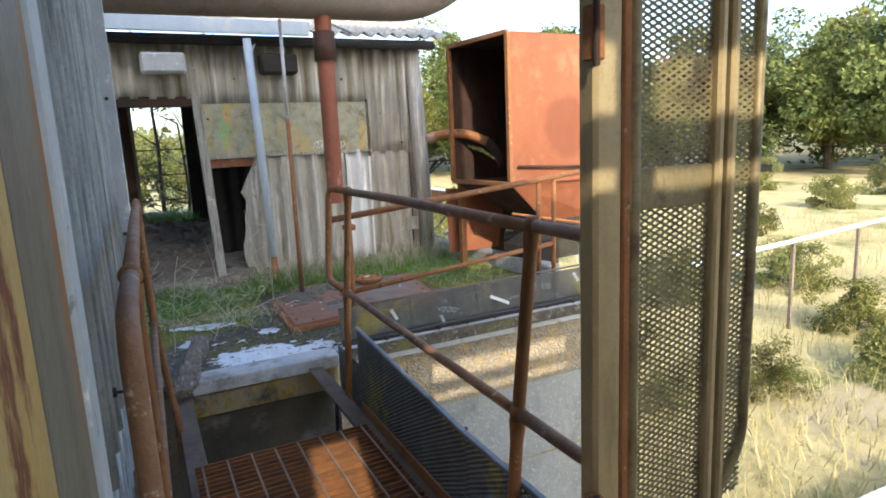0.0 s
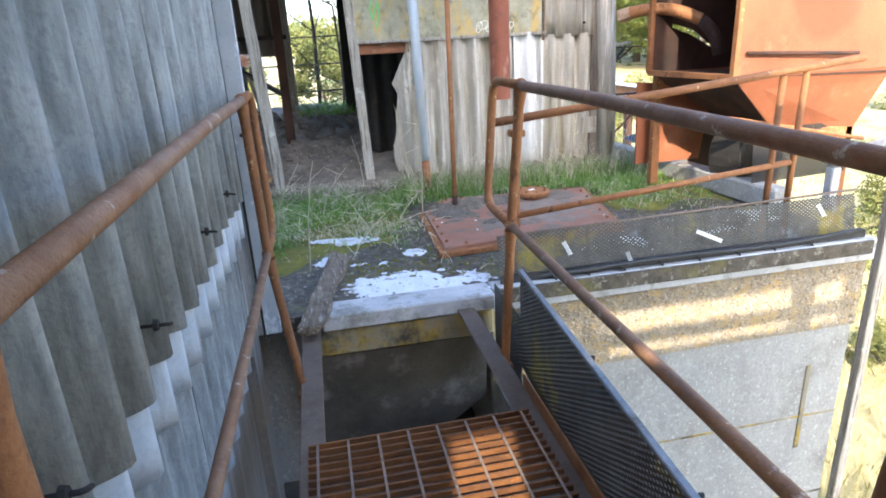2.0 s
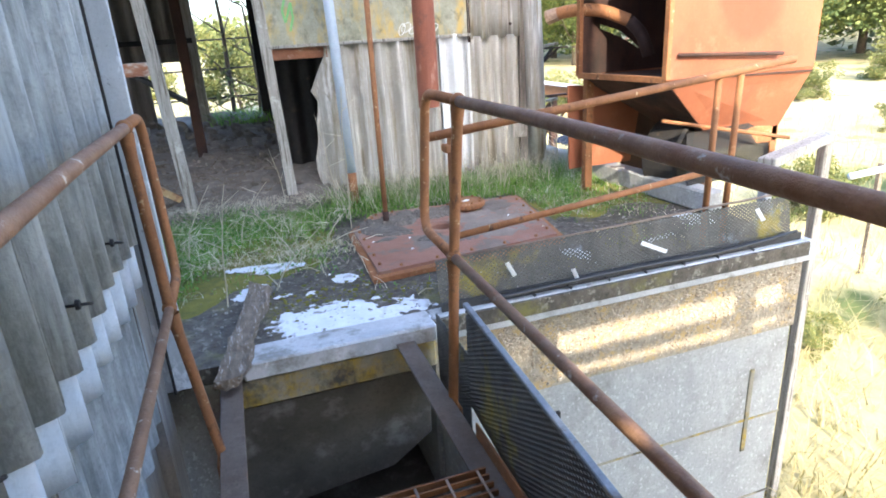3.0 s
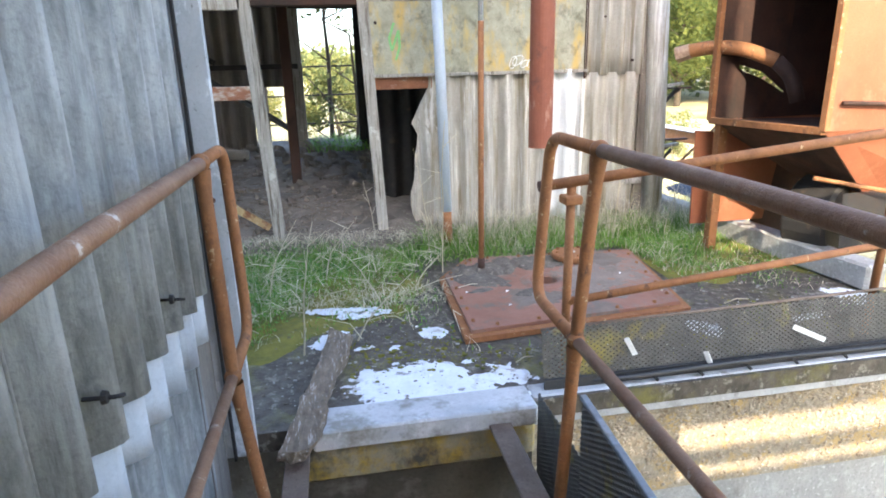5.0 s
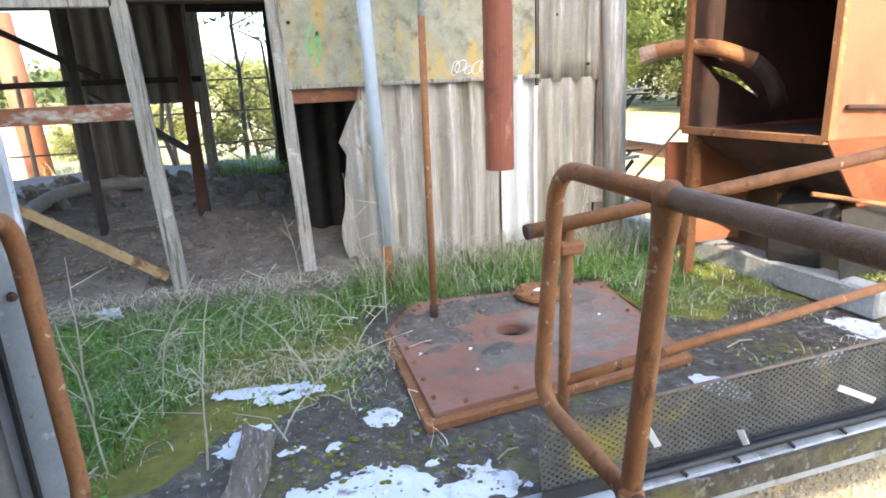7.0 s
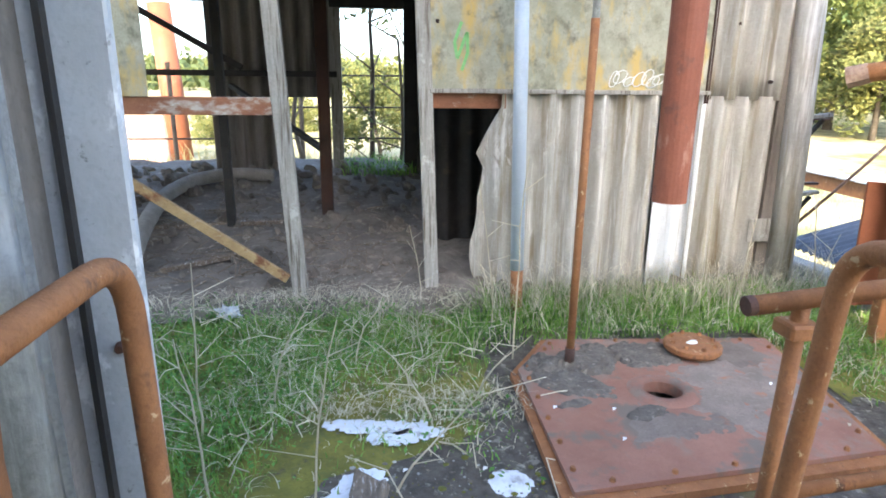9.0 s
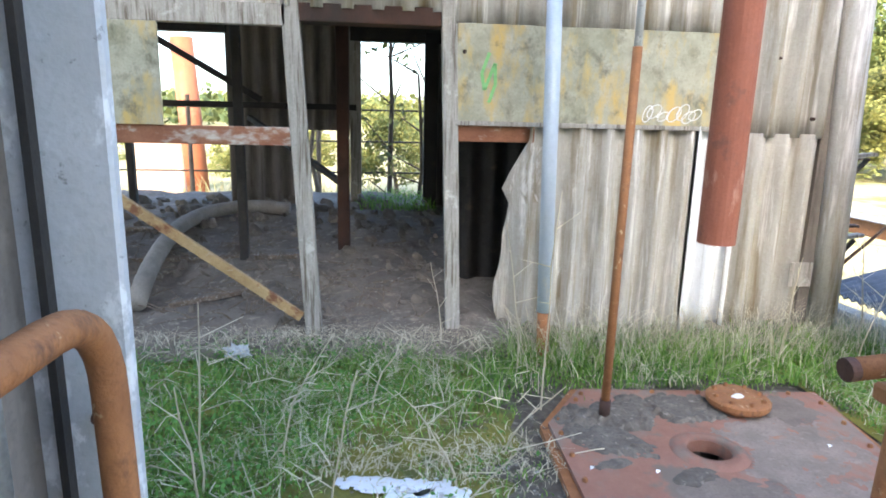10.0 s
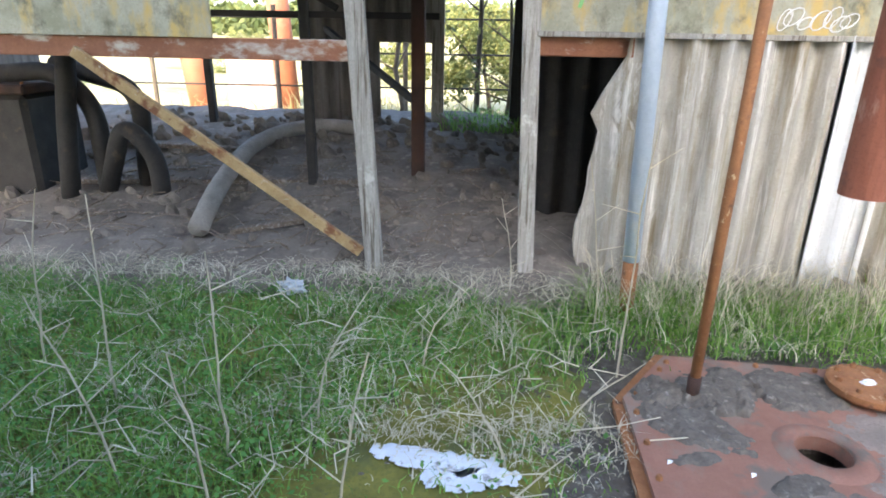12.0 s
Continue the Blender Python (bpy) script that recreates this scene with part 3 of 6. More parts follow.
# clad building beside the walkway
wall_left = thing("wall_left", (LX, 1.5, 0), "tall wall of grey weathered corrugated fibre-cement sheets", "wall", kind="structure")
yy = -0.62
k = 0
while yy < 3.55:
    w = min(1.03, 3.575 - yy)
    if w < 0.1:
        break
    ph = 2 * math.pi * ((yy + 0.62) % 0.146) / 0.146
    part("corrugated_sheet", corrugated((LX, yy, 0.71), (0, 1, 0), (1, 0, 0), w, 3.3, amp=0.039, bottom=lambda q: 0.012 * math.sin(q * 9 + yy), phase=ph), ASBESTOS, wall_left, smooth=True)
    part("corrugated_sheet", corrugated((LX - 0.016, yy, 0.56), (0, 1, 0), (1, 0, 0), w, 0.4, amp=0.039, bottom=lambda q: 0.015 * math.sin(q * 7 + 2 * yy), phase=ph), ASBESTOS_PALE, wall_left, "paler clean sheet end", smooth=True)
    part("corrugated_sheet", corrugated((LX - 0.036, yy, 0.03), (0, 1, 0), (1, 0, 0), w, 0.72, phase=ph, amp=0.018), ASBESTOS, wall_left)
    for f in (0.24, 0.68):
        hy = yy + f
        if hy > 3.5:
            continue
        bm = tube(bmesh.new(), rounded([(LX + 0.005, hy, 0.81), (LX + 0.058, hy + 0.004, 0.807), (LX + 0.060, hy + 0.022, 0.800)], 0.01, 3), 0.0038, 6)
        bmesh.ops.create_cone(bm, cap_ends=True, segments=10, radius1=0.012, radius2=0.010, depth=0.008, matrix=pose(LX + 0.040, hy, 0.81, 0, 90))
        part("hook_bolt", bm, BLACK, wall_left, "rusty black hook bolt")
    yy += 1.022
part("corner_flashing", boxed(-0.60, -0.434, 3.655, 3.675, 0.02, 4.0, bevel=0.004), GALV, wall_left, "flat grey galvanised corner strip")
# black strip added to draw the shaded gap beside the flashing
part("closure_strip", boxed(-0.512, -0.503, 3.634, 3.650, 0.02, 4.0), BLACK, wall_left, "thin black strip added as the dark gap at sheet end")
for z in (0.35, 0.93, 1.6, 2.3):
    bm = bmesh.new()
    bmesh.ops.create_cone(bm, cap_ends=True, segments=10, radius1=0.010, radius2=0.006, depth=0.014, matrix=pose(-0.472, 3.65, z, 90))
    part("screw", bm, RUST_AND_SHADE, wall_left)
part("wall_core", boxed(-0.75, -0.585, -1.0, 3.67, GZ, 4.0), ASBESTOS_DARK, wall_left)
part("end_wall", boxed(-4.0, -0.54, 3.45, 3.66, GZ, 4.0), ASBESTOS_DARK, wall_left)
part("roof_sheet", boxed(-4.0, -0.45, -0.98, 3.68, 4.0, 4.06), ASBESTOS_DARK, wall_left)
# two unseen sheets added overhead to darken the upper wall and walkway
part("eave", boxed(-0.48, -0.06, -0.98, 3.72, 2.86, 2.90), ASBESTOS_DARK, wall_left, "unseen overhead sheet added to shade the wall")
part("canopy", boxed(-0.06, 0.66, -0.98, 1.7, 2.84, 2.88), ASBESTOS_DARK, wall_left, "unseen sheet added over the doorway to shade it")

# unseen wall added behind to shade the site; its slots shape the sun patches
wall_back = thing("wall_back", (0, -1.1, 0), "unseen slotted wall added to shade and shape the sun", "wall", kind="structure")
BX, BH = 1.34, 7.0
for x0, x1, z0, z1 in ((-6.0, -0.50, GZ, BH), (-0.50, -0.28, 2.30, BH), (-0.28, -0.07, GZ, BH), (-0.07, BX, GZ, 2.465), (-0.07, BX, 2.545, 2.60), (-0.07, BX, 2.76, BH), (0.03, 0.13, 2.465, 2.76),
                       (BX, 2.9, GZ, 2.465), (BX, 1.93, 2.545, 2.60), (BX, 2.9, 2.76, 3.85), (1.58, 1.73, 2.465, 2.76), (1.93, 2.9, 2.465, 2.76)):
    part("wall_panel", boxed(x0, x1, -1.07, -1.0, z0, z1), ASBESTOS, wall_back)
# added floor under the grating, coloured dark for the shade below it
pit = thing("pit_floor", (0.05, 1.4, -1.0), "concrete gully under the walkway coloured dark for the shade", "floor", kind="structure")
part("gully", boxed(-0.57, 0.62, -1.0, 4.6, -1.12, -1.0), PIT_SHADE_CONC, pit)
part("gully_side", boxed(0.62, 0.70, -1.0, 3.79, GZ, -0.5), CONC, pit)

# ---- walkway ----
walkway = thing("walkway", (0.07, 1.5, 0), "rusty open-bar steel grating walkway with missing end panel", "walkway")
for x0 in (-0.345, 0.405):
    bm = boxed(x0, x0 + 0.085, -1.0, 3.70, -0.012, 0.0, bevel=0.003)
    box(bm, x0 + (0 if x0 < 0 else 0.073), x0 + (0.012 if x0 < 0 else 0.085), -1.0, 3.70, -0.14, -0.012)
    part("stringer", bm, STRINGER, walkway, "flat brown steel channel")
part("kick_plate", boxed(0.486, 0.494, 1.72, 2.95, -0.10, 0.055, bevel=0.003), RUST, walkway, "rusty flat edge plate")
part("kick_plate", boxed(0.486, 0.494, -0.9, 1.69, -0.10, 0.055, bevel=0.003), RUST, walkway, "rusty flat edge plate")
part("border_bar", boxed(-0.315, 0.445, 2.765, 2.772, 0.001, 0.024), GRATING, walkway)
bar_me = mesh_ob("bearing_bar", boxed(-0.38, 0.38, -0.003, 0.003, -0.010, 0.010), GRATING)
for i in range(96):
    piece("bearing_bar", bar_me, walkway, (0.065, 2.74 - i * 0.036, 0.011))
rod_me = mesh_ob("cross_rod", boxed(-0.004, 0.004, -1.8, 1.8, -0.003, 0.003), GRATING_ROD)
for i in range(8):
    piece("cross_rod", rod_me, walkway, (-0.285 + i * 0.1, 0.965, 0.020))


def guard_rail(name, label, posts, y0, y1, z_top, z_mid, r, r_post, top_x, mid_x, foot_x, lower=-0.1):
    """A tube rail with a loop at each end; its posts lean. top_x, mid_x, foot_x: (far, near) offsets from the path's axis."""
    far, near = posts[-1], posts[0]

    def at(pair, y):
        return pair[1] + (pair[0] - pair[1]) * (y - near) / (far - near)

    g = thing(name, (at(foot_x, near), near, 0), label, "handrail", group="walkway handrails")
    line = [(at(top_x, y), y, z_top + 0.004 * math.sin(3 * y)) for y in (near, near + 0.55, near + 1.1, far)]
    part("top_rail", tube(bmesh.new(), line, r, 14), RUST_RAIL, g, smooth=True)
    for y, joint, m in ((y1, far, RUST), (y0, near, RUST_RAIL)):
        t = rounded([(at(top_x, joint), joint, z_top), (at(top_x, y), y, z_top), (at(mid_x, y), y, z_mid), (at(mid_x, joint), joint, z_mid)], 0.085, 7)
        part("end_loop", tube(bmesh.new(), t, r * 0.97, 14), m, g, "orange rusted looped end" if m is RUST else "", smooth=True)
    part("mid_rail", tube(bmesh.new(), [(at(mid_x, y), y, z_mid) for y in (near, (near + far) / 2, far)], r * 0.88, 14), RUST_RAIL, g, smooth=True)
    for y in posts:
        def px(z):
            t, m, f = at(top_x, y), at(mid_x, y), at(foot_x, y)
            return m + (t - m) * (z - z_mid) / (z_top - z_mid) if z > z_mid else f + (m - f) * z / z_mid
        bm = bmesh.new()
        tube(bm, [(px(z), y, z) for z in (lower, 0.1, z_mid - 0.09)], r_post, 14, cap=False)
        tube(bm, [(px(z_mid - 0.09), y, z_mid - 0.09), (px(z_mid - 0.02), y, z_mid - 0.02)], r_post, 14, cap=False, r_end=r_post * 1.35)
        tube(bm, [(px(z), y, z) for z in (z_mid + 0.02, z_mid + 0.3, z_top - 0.08)], r_post, 14, cap=False)
        tube(bm, [(px(z_top - 0.08), y, z_top - 0.08), (px(z_top - 0.015), y, z_top - 0.015)], r_post, 14, cap=False, r_end=r_post * 1.3)
        p = part("post", bm, RUST, g, smooth=True)
        for z, rr in ((z_top, r * 1.38), (z_mid, r * 1.36)):
            bm = bmesh.new()
            bmesh.ops.create_uvsphere(bm, u_segments=16, v_segments=10, radius=rr)
            bmesh.ops.translate(bm, verts=bm.verts, vec=(px(z), y, z))
            part("ball_joint", bm, RUST, p, smooth=True)
        bm = boxed(px(lower) - 0.03, px(lower) + 0.03, y - 0.035, y + 0.035, lower - 0.02, lower + 0.06, bevel=0.006)
        part("foot_bracket", bm, RUST, p)
    return g


guard_rail("handrail", "brown rusty tubular steel handrail with ball joints and looped ends", (1.55, 3.21), 1.2, 3.575, 1.088, 0.558, 0.0190, 0.0188, (0.576, 0.562), (0.533, 0.502), (0.500, 0.452))
guard_rail("handrail", "flaking tubular steel handrail close against corrugated wall", (1.47, 3.23), 1.10, 3.53, 1.102, 0.548, 0.0165, 0.0165, (-0.405, -0.418), (-0.397, -0.415), (-0.342, -0.405))

toe = thing("toe_board", (0.55, 2.5, 0), "steel mesh toe guard with a pale folded top edge", "toe board")
for (xa, ya), (xb, yb) in (((0.505, 0.55), (0.512, 1.90)), ((0.512, 1.90), (0.588, 3.27))):
    d = Vector((xb - xa, yb - ya, 0))
    part("mesh", diamond_mesh((xa, ya, -0.10), d, (0, 0, 1), d.length, 0.44, 0.034, 0.0085, 0.004, 0.55), MESH, toe)
    part("top_edge", bar_between(bmesh.new(), (xa, ya, 0.338), (xb, yb, 0.338), 0.022, 0.016, bevel=0.003), MESH_EDGE, toe, "pale grey folded edge")
    part("bottom_edge", bar_between(bmesh.new(), (xa + 0.004, ya, -0.08), (xb + 0.004, yb, -0.08), 0.010, 0.04), MESH, toe)
part("mesh_tail", diamond_mesh((0.594, 3.28, -0.30), (0, 1, 0), (0, 0, 1), 0.40, 0.42, 0.03, 0.010, 0.004, 0.6), MESH, toe, "torn dark mesh end by the slab")
for y in (1.95, 2.55):
    x = 0.512 + (y - 1.90) * 0.055 + 0.018
    part("stay", bar_between(bmesh.new(), (x, y, -0.12), (x, y, 0.33), 0.03, 0.008, (0, 1, 0)), BLACK, toe, "dark flat steel stay")

# second rail along the slab's edge, with its own mesh guard
rail = thing("slab_handrail", (1.7, 4.0, SZ), "orange rusty tubular handrail along the slab edge", "handrail")
part("top_rail", tube(bmesh.new(), [(0.67, 3.90, 0.862), (1.7, 3.92, 0.95), (2.79, 3.95, 1.045)], 0.021, 14), RUST, rail, smooth=True)
part("mid_rail", tube(bmesh.new(), [(0.79, 3.92, 0.375), (2.42, 3.96, 0.50)], 0.017, 12), RUST, rail, smooth=True)
part("pipe_end", tube(bmesh.new(), [(0.655, 3.90, 0.861), (0.672, 3.90, 0.863)], 0.0215, 14), RUST_AND_SHADE, rail)
for x, y, z in ((0.79, 3.93, 0.86), (2.30, 3.97, 1.0), (2.44, 3.97, 1.0)):
    part("post", tube(bmesh.new(), [(x, y, SZ), (x, y - 0.02, z)], 0.018, 12), RUST, rail, smooth=True)
part("clamp", boxed(0.752, 0.826, 3.875, 3.945, 0.785, 0.82, bevel=0.006), RUST, rail)
guard = thing("slab_toe_guard", (1.8, 3.86, SZ), "low dirty expanded-metal guard along the slab edge", "toe board")
part("mesh", diamond_mesh((0.66, 3.80, SZ + 0.01), (1, 0.02, 0), (0, 0.2, 1), 2.16, 0.24, 0.028, 0.0085, 0.004, 0.7), MESH, guard)
part("top_bar", tube(bmesh.new(), [(0.66, 3.853, 0.292), (1.5, 3.868, 0.302), (2.84, 3.898, 0.315)], 0.007, 8), STRINGER, guard, "thin grey-brown top bar", smooth=True)
for x in (1.16, 1.68, 2.25):
    part("stay", bar_between(bmesh.new(), (x, 3.815 + 0.02 * (x - 0.66), SZ), (x, 3.862 + 0.02 * (x - 0.66), 0.295), 0.012, 0.006, (0, 1, 0)), BLACK, guard)
for x in (0.92, 1.1, 1.3, 1.52, 1.74, 1.98, 2.2, 2.44):
    part("tie", bar_between(bmesh.new(), (x, 3.80, SZ + 0.045), (x + 0.03, 3.755, SZ + 0.012), 0.014, 0.006), BLACK, guard)
part("bottom_strip", boxed(0.66, 2.84, 3.79, 3.805, SZ + 0.008, SZ + 0.05), RUBBER, guard, "black strip along foot")
cable = rounded([(0.70, 3.84, SZ + 0.02), (0.95, 3.775, SZ + 0.03), (1.6, 3.77, SZ + 0.05), (2.3, 3.775, SZ + 0.03), (2.8, 3.79, SZ + 0.06)], 0.3, 6)
solo("cable", tube(bmesh.new(), cable, 0.011, 8), RUBBER, (1.6, 3.77, SZ), "black rubber cable lying along mesh guard", "cable", smooth=True)
for x, dx, z in ((1.0, 0.03, 0.20), (1.76, 0.14, 0.17), (1.36, 0.02, 0.10), (2.5, 0.03, 0.24)):
    bm = bmesh.new()
    bar_between(bm, (x, 3.80, z + 0.045), (x + dx, 3.775, z - 0.02), 0.004, 0.022)
    solo("paper_tag", bm, PAPER, (x, 3.78, z - 0.05), "small white paper tag stuck on mesh guard", "tag", group="paper tags")

# ---- hatch ----
hatch = thing("hatch", (1.1, 4.75, SZ), "rusty red flaking steel hatch plate bolted on the slab", "hatch")
bm = prism(bmesh.new(), [(0.445, 4.28), (1.66, 4.385), (1.735, 4.80), (0.462, 4.80)], SZ + 0.004, SZ + 0.032)
prism(bm, [(0.462, 4.80), (0.95, 4.80), (0.95, 5.0), (0.468, 5.0)], SZ + 0.004, SZ + 0.032)
prism(bm, [(1.15, 4.80), (1.735, 4.80), (1.77, 5.0), (1.15, 5.0)], SZ + 0.004, SZ + 0.032)
prism(bm, [(0.468, 5.0), (1.77, 5.0), (1.83, 5.39), (0.70, 5.48), (0.474, 5.15)], SZ + 0.004, SZ + 0.032)
part("base_plate", bm, RUST, hatch)
bm = bmesh.new()
ring_n = 28
cx, cy, hr = 1.045, 4.90, 0.078
quad = [(0.485, 4.325), (1.625, 4.43), (1.80, 5.36), (0.72, 5.44), (0.505, 5.14)]
top, low = SZ + 0.052, SZ + 0.034


def edge_point(a):
    d = Vector((math.cos(a), math.sin(a)))
    best = 9
    for (x0, y0), (x1, y1) in zip(quad, quad[1:] + quad[:1]):
        ex, ey = x1 - x0, y1 - y0
        den = d.x * ey - d.y * ex
        if abs(den) > 1e-9:
            t = ((x0 - cx) * ey - (y0 - cy) * ex) / den
            u = ((x0 - cx) * d.y - (y0 - cy) * d.x) / den
            if t > 0 and -1e-6 <= u <= 1 + 1e-6:
                best = min(best, t)
    return (cx + d.x * best, cy + d.y * best)


angles = sorted([2 * math.pi * k / ring_n for k in range(ring_n)] + [math.atan2(y - cy, x - cx) % (2 * math.pi) for x, y in quad])
rings = []
for which, z in ((1, low), (1, top), (0, top), (0, low - 0.03)):
    rings.append([bm.verts.new((*(edge_point(a) if which else (cx + hr * math.cos(a), cy + hr * math.sin(a))), z)) for a in angles])
for a, b in zip(rings, rings[1:]):
    for k in range(len(angles)):
        bm.faces.new((a[k], a[(k + 1) % len(angles)], b[(k + 1) % len(angles)], b[k]))
bmesh.ops.recalc_face_normals(bm, faces=bm.faces)
part("cover_plate", bm, HATCH, hatch)
bm = bmesh.new()
lathe(bm, (cx, cy, top), [(hr, 0.002), (hr + 0.005, 0.012), (hr + 0.045, 0.010), (hr + 0.062, 0.001)], 28)
part("hole_rim", bm, HATCH, hatch, "raised ring round an open hole", smooth=True)
bolt_me = bmesh.new()
bmesh.ops.create_cone(bolt_me, cap_ends=True, segments=6, radius1=0.011, radius2=0.008, depth=0.014)
bolt_me = mesh_ob("bolt", bolt_me, RUST)
for (x0, y0), (x1, y1) in zip(quad, quad[1:] + quad[:1]):
    for i in range(5):
        f = (i + 0.5) / 5
        x, y = x0 + (x1 - x0) * f, y0 + (y1 - y0) * f
        piece("bolt", bolt_me, hatch, (x + (cx - x) * 0.05, y + (cy - y) * 0.05, top + 0.006))

flange = thing("pipe_flange", (1.345, 5.225, top), "round rusty bolted blind flange on the hatch plate", "flange")
bm = bmesh.new()
lathe(bm, (1.345, 5.225, top), [(0.085, 0.0), (0.088, 0.012), (0.118, 0.018), (0.128, 0.03), (0.128, 0.05), (0.12, 0.056), (0.05, 0.06), (0.001, 0.06)], 28)
part("body", bm, RUST, flange, smooth=False)
for i in range(8):
    a = 2 * math.pi * i / 8
    piece("bolt", bolt_me, flange, (1.345 + 0.098 * math.cos(a), 5.225 + 0.098 * math.sin(a), top + 0.064))
part("paint_dab", blot((1.335, 5.215), 0.03, 0.018, top + 0.06, 3.3, 0.3, 0.003), PAPER, flange, "white dab of paint")

for px, py, rx, ry, tn, sd, up, m, label in (
        (0.80, 5.20, 0.25, 0.14, 0.25, 1.0, 0.030, ASH, "crumbly dark ash heaped round the rod"), (0.72, 4.98, 0.20, 0.10, -0.5, 5.0, 0.016, ASH, "crumbly dark ash strewn on the hatch"),
        (1.10, 5.24, 0.22, 0.13, 0.1, 9.0, 0.018, ASH, "dark ash crust behind the open hole"), (0.93, 4.74, 0.10, 0.05, 0.3, 12.0, 0.010, ASH, "small scatter of dark ash"),
        (0.63, 4.83, 0.12, 0.035, 0.2, 15.0, 0.010, ASH, "small scatter of dark ash"), (1.33, 4.88, 0.40, 0.34, 0.1, 21.0, 0.005, DUST, "brown dust film on the hatch plate"),
        (0.98, 4.66, 0.26, 0.12, 0.15, 27.0, 0.005, DUST, "brown dust film by the open hole"), (1.55, 5.20, 0.20, 0.14, 0.0, 24.0, 0.005, DUST, "brown dust film beside the flange")):
    bm = crust(px, py, rx, ry, tn, sd, top, up)
    bmesh.ops.delete(bm, geom=[v for v in bm.verts if math.hypot(v.co.x - cx, v.co.y - cy) < hr + 0.06], context="VERTS")
    for v in bm.verts:
        v.co.z += min(0.006, up * 0.25) * noise.noise(v.co * 60)
    solo("ash" if m is ASH else "dust", bm, m, (px, py, top), label, "ash" if m is ASH else "dust", group="ash on the hatch", smooth=False)

# poles and pipes over the slab
rod = thing("steel_rod", (0.735, 5.15, top), "thin rusty upright rod standing on the hatch", "rod")
part("lower_rod", tube(bmesh.new(), [(0.735, 5.15, top), (0.737, 5.15, 0.8), (0.742, 5.15, 1.54)], 0.017, 12), RUST, rod, smooth=True)
part("upper_rod", tube(bmesh.new(), [(0.742, 5.15, 1.54), (0.745, 5.15, 2.3)], 0.014, 12), GALV, rod, "bare grey upper rod", smooth=True)
part("collar", tube(bmesh.new(), [(0.735, 5.15, top), (0.735, 5.15, top + 0.09)], 0.022, 12), RUST_AND_SHADE, rod, smooth=True)
pole = thing("blue_pole", (0.66, 5.86, SZ), "pale blue painted steel pole with a rusty foot", "pole")
part("shaft", tube(bmesh.new(), [(0.66, 5.86, 0.33), (0.635, 5.86, 1.4), (0.61, 5.87, 2.27)], 0.036, 16), BLUE, pole, smooth=True)
part("foot", tube(bmesh.new(), [(0.665, 5.86, SZ), (0.66, 5.86, 0.34)], 0.033, 16), RUST, pole, "rusted bare foot", smooth=True)
part("bracket", bar_between(bmesh.new(), (0.61, 5.87, 2.12), (0.72, 5.95, 2.30), 0.03, 0.012), BLUE, pole)
duct = thing("overhead_duct", (0.6, 5.05, 2.3), "fat brown-grey overhead pipe with a red drop pipe", "pipe")
dp = rounded([(-3.4, 5.08, 2.42), (1.9, 5.05, 2.50), (2.35, 5.05, 2.78), (2.6, 5.05, 3.6)], 0.3, 7)
part("main_pipe", tube(bmesh.new(), dp, 0.19, 24), surf("brown_grey_pipe", (0.20, 0.16, 0.145), (0.28, 0.235, 0.215), 4, 0.7, 0.1, 0.2, 90, (0.16, 0.09, 0.07), 4, 0.56, 0.15), duct, smooth=True)
bm = bmesh.new()
lathe(bm, (1.055, 5.04, 0.856), [(0.055, 0.0), (0.066, 0.0), (0.066, 0.6), (0.066, 1.0), (0.066, 1.55), (0.058, 1.55), (0.055, 0.0)], 24)
part("drop_pipe", bm, RUST_RED, duct, "red oxide pipe hanging open-ended", smooth=False)
part("sleeve", tube(bmesh.new(), [(1.055, 5.04, 1.98), (1.055, 5.04, 2.2)], 0.085, 20), RUST_AND_SHADE, duct, smooth=True)

# ---- shed ----
shed = thing("wall_shed", (0.8, WY, SZ), "derelict shed front of lichened corrugated fibre-cement sheets", "wall", kind="structure")


def jag(z):
    return max(0.0, 0.02 + 0.06 * noise.noise(Vector((z * 5, 0.3, 0))) + 0.05 * noise.noise(Vector((z * 13, 3.3, 0))) + 0.11 * (z - 0.35) * (1 if z > 0.35 else 0.15))


LOW = 0.10
part("corrugated_sheet", corrugated((0.43, WY, LOW), (1, 0, 0), (0, -1, 0), 1.08, 1.16, left=jag, rows=14, amp=0.036), ASBESTOS_SHED, shed, "sheet with a broken jagged edge", smooth=True)
part("corrugated_sheet", corrugated((1.485, WY - 0.012, LOW), (1, 0, 0), (0, -1, 0), 0.26, 1.17, phase=0.4, amp=0.036), ASBESTOS_WHITE, shed, "paler newer sheet", smooth=True)
part("corrugated_sheet", corrugated((1.72, WY - 0.002, LOW), (1, 0, 0), (0, -1, 0), 0.50, 1.14, phase=0.9, amp=0.036), ASBESTOS_SHED, shed, smooth=True)
part("corrugated_sheet", corrugated((1.74, WY - 0.018, 1.22), (1, 0, 0), (0, -1, 0), 0.48, 1.05, phase=0.9, amp=0.036), ASBESTOS_SHED, shed, smooth=True)
for x, w in ((-0.62, 0.84), (0.19, 1.03), (1.20, 0.56)):
    part("corrugated_sheet", corrugated((x, WY - 0.01, 1.735 if x > 0 else 1.78), (1, 0, 0), (0, -1, 0), w, 0.53 if x > 0 else 0.48, rows=4), ASBESTOS_SHED, shed, smooth=True)
part("flat_board", boxed(0.205, 1.735, WY - 0.03, WY - 0.018, 1.265, 1.735, bevel=0.003), BOARD, shed, "flat lichen-stained board with paint marks")
part("sill_lath", boxed(0.205, 1.76, WY - 0.045, WY - 0.02, 1.245, 1.268, bevel=0.003), TIMBER, shed)
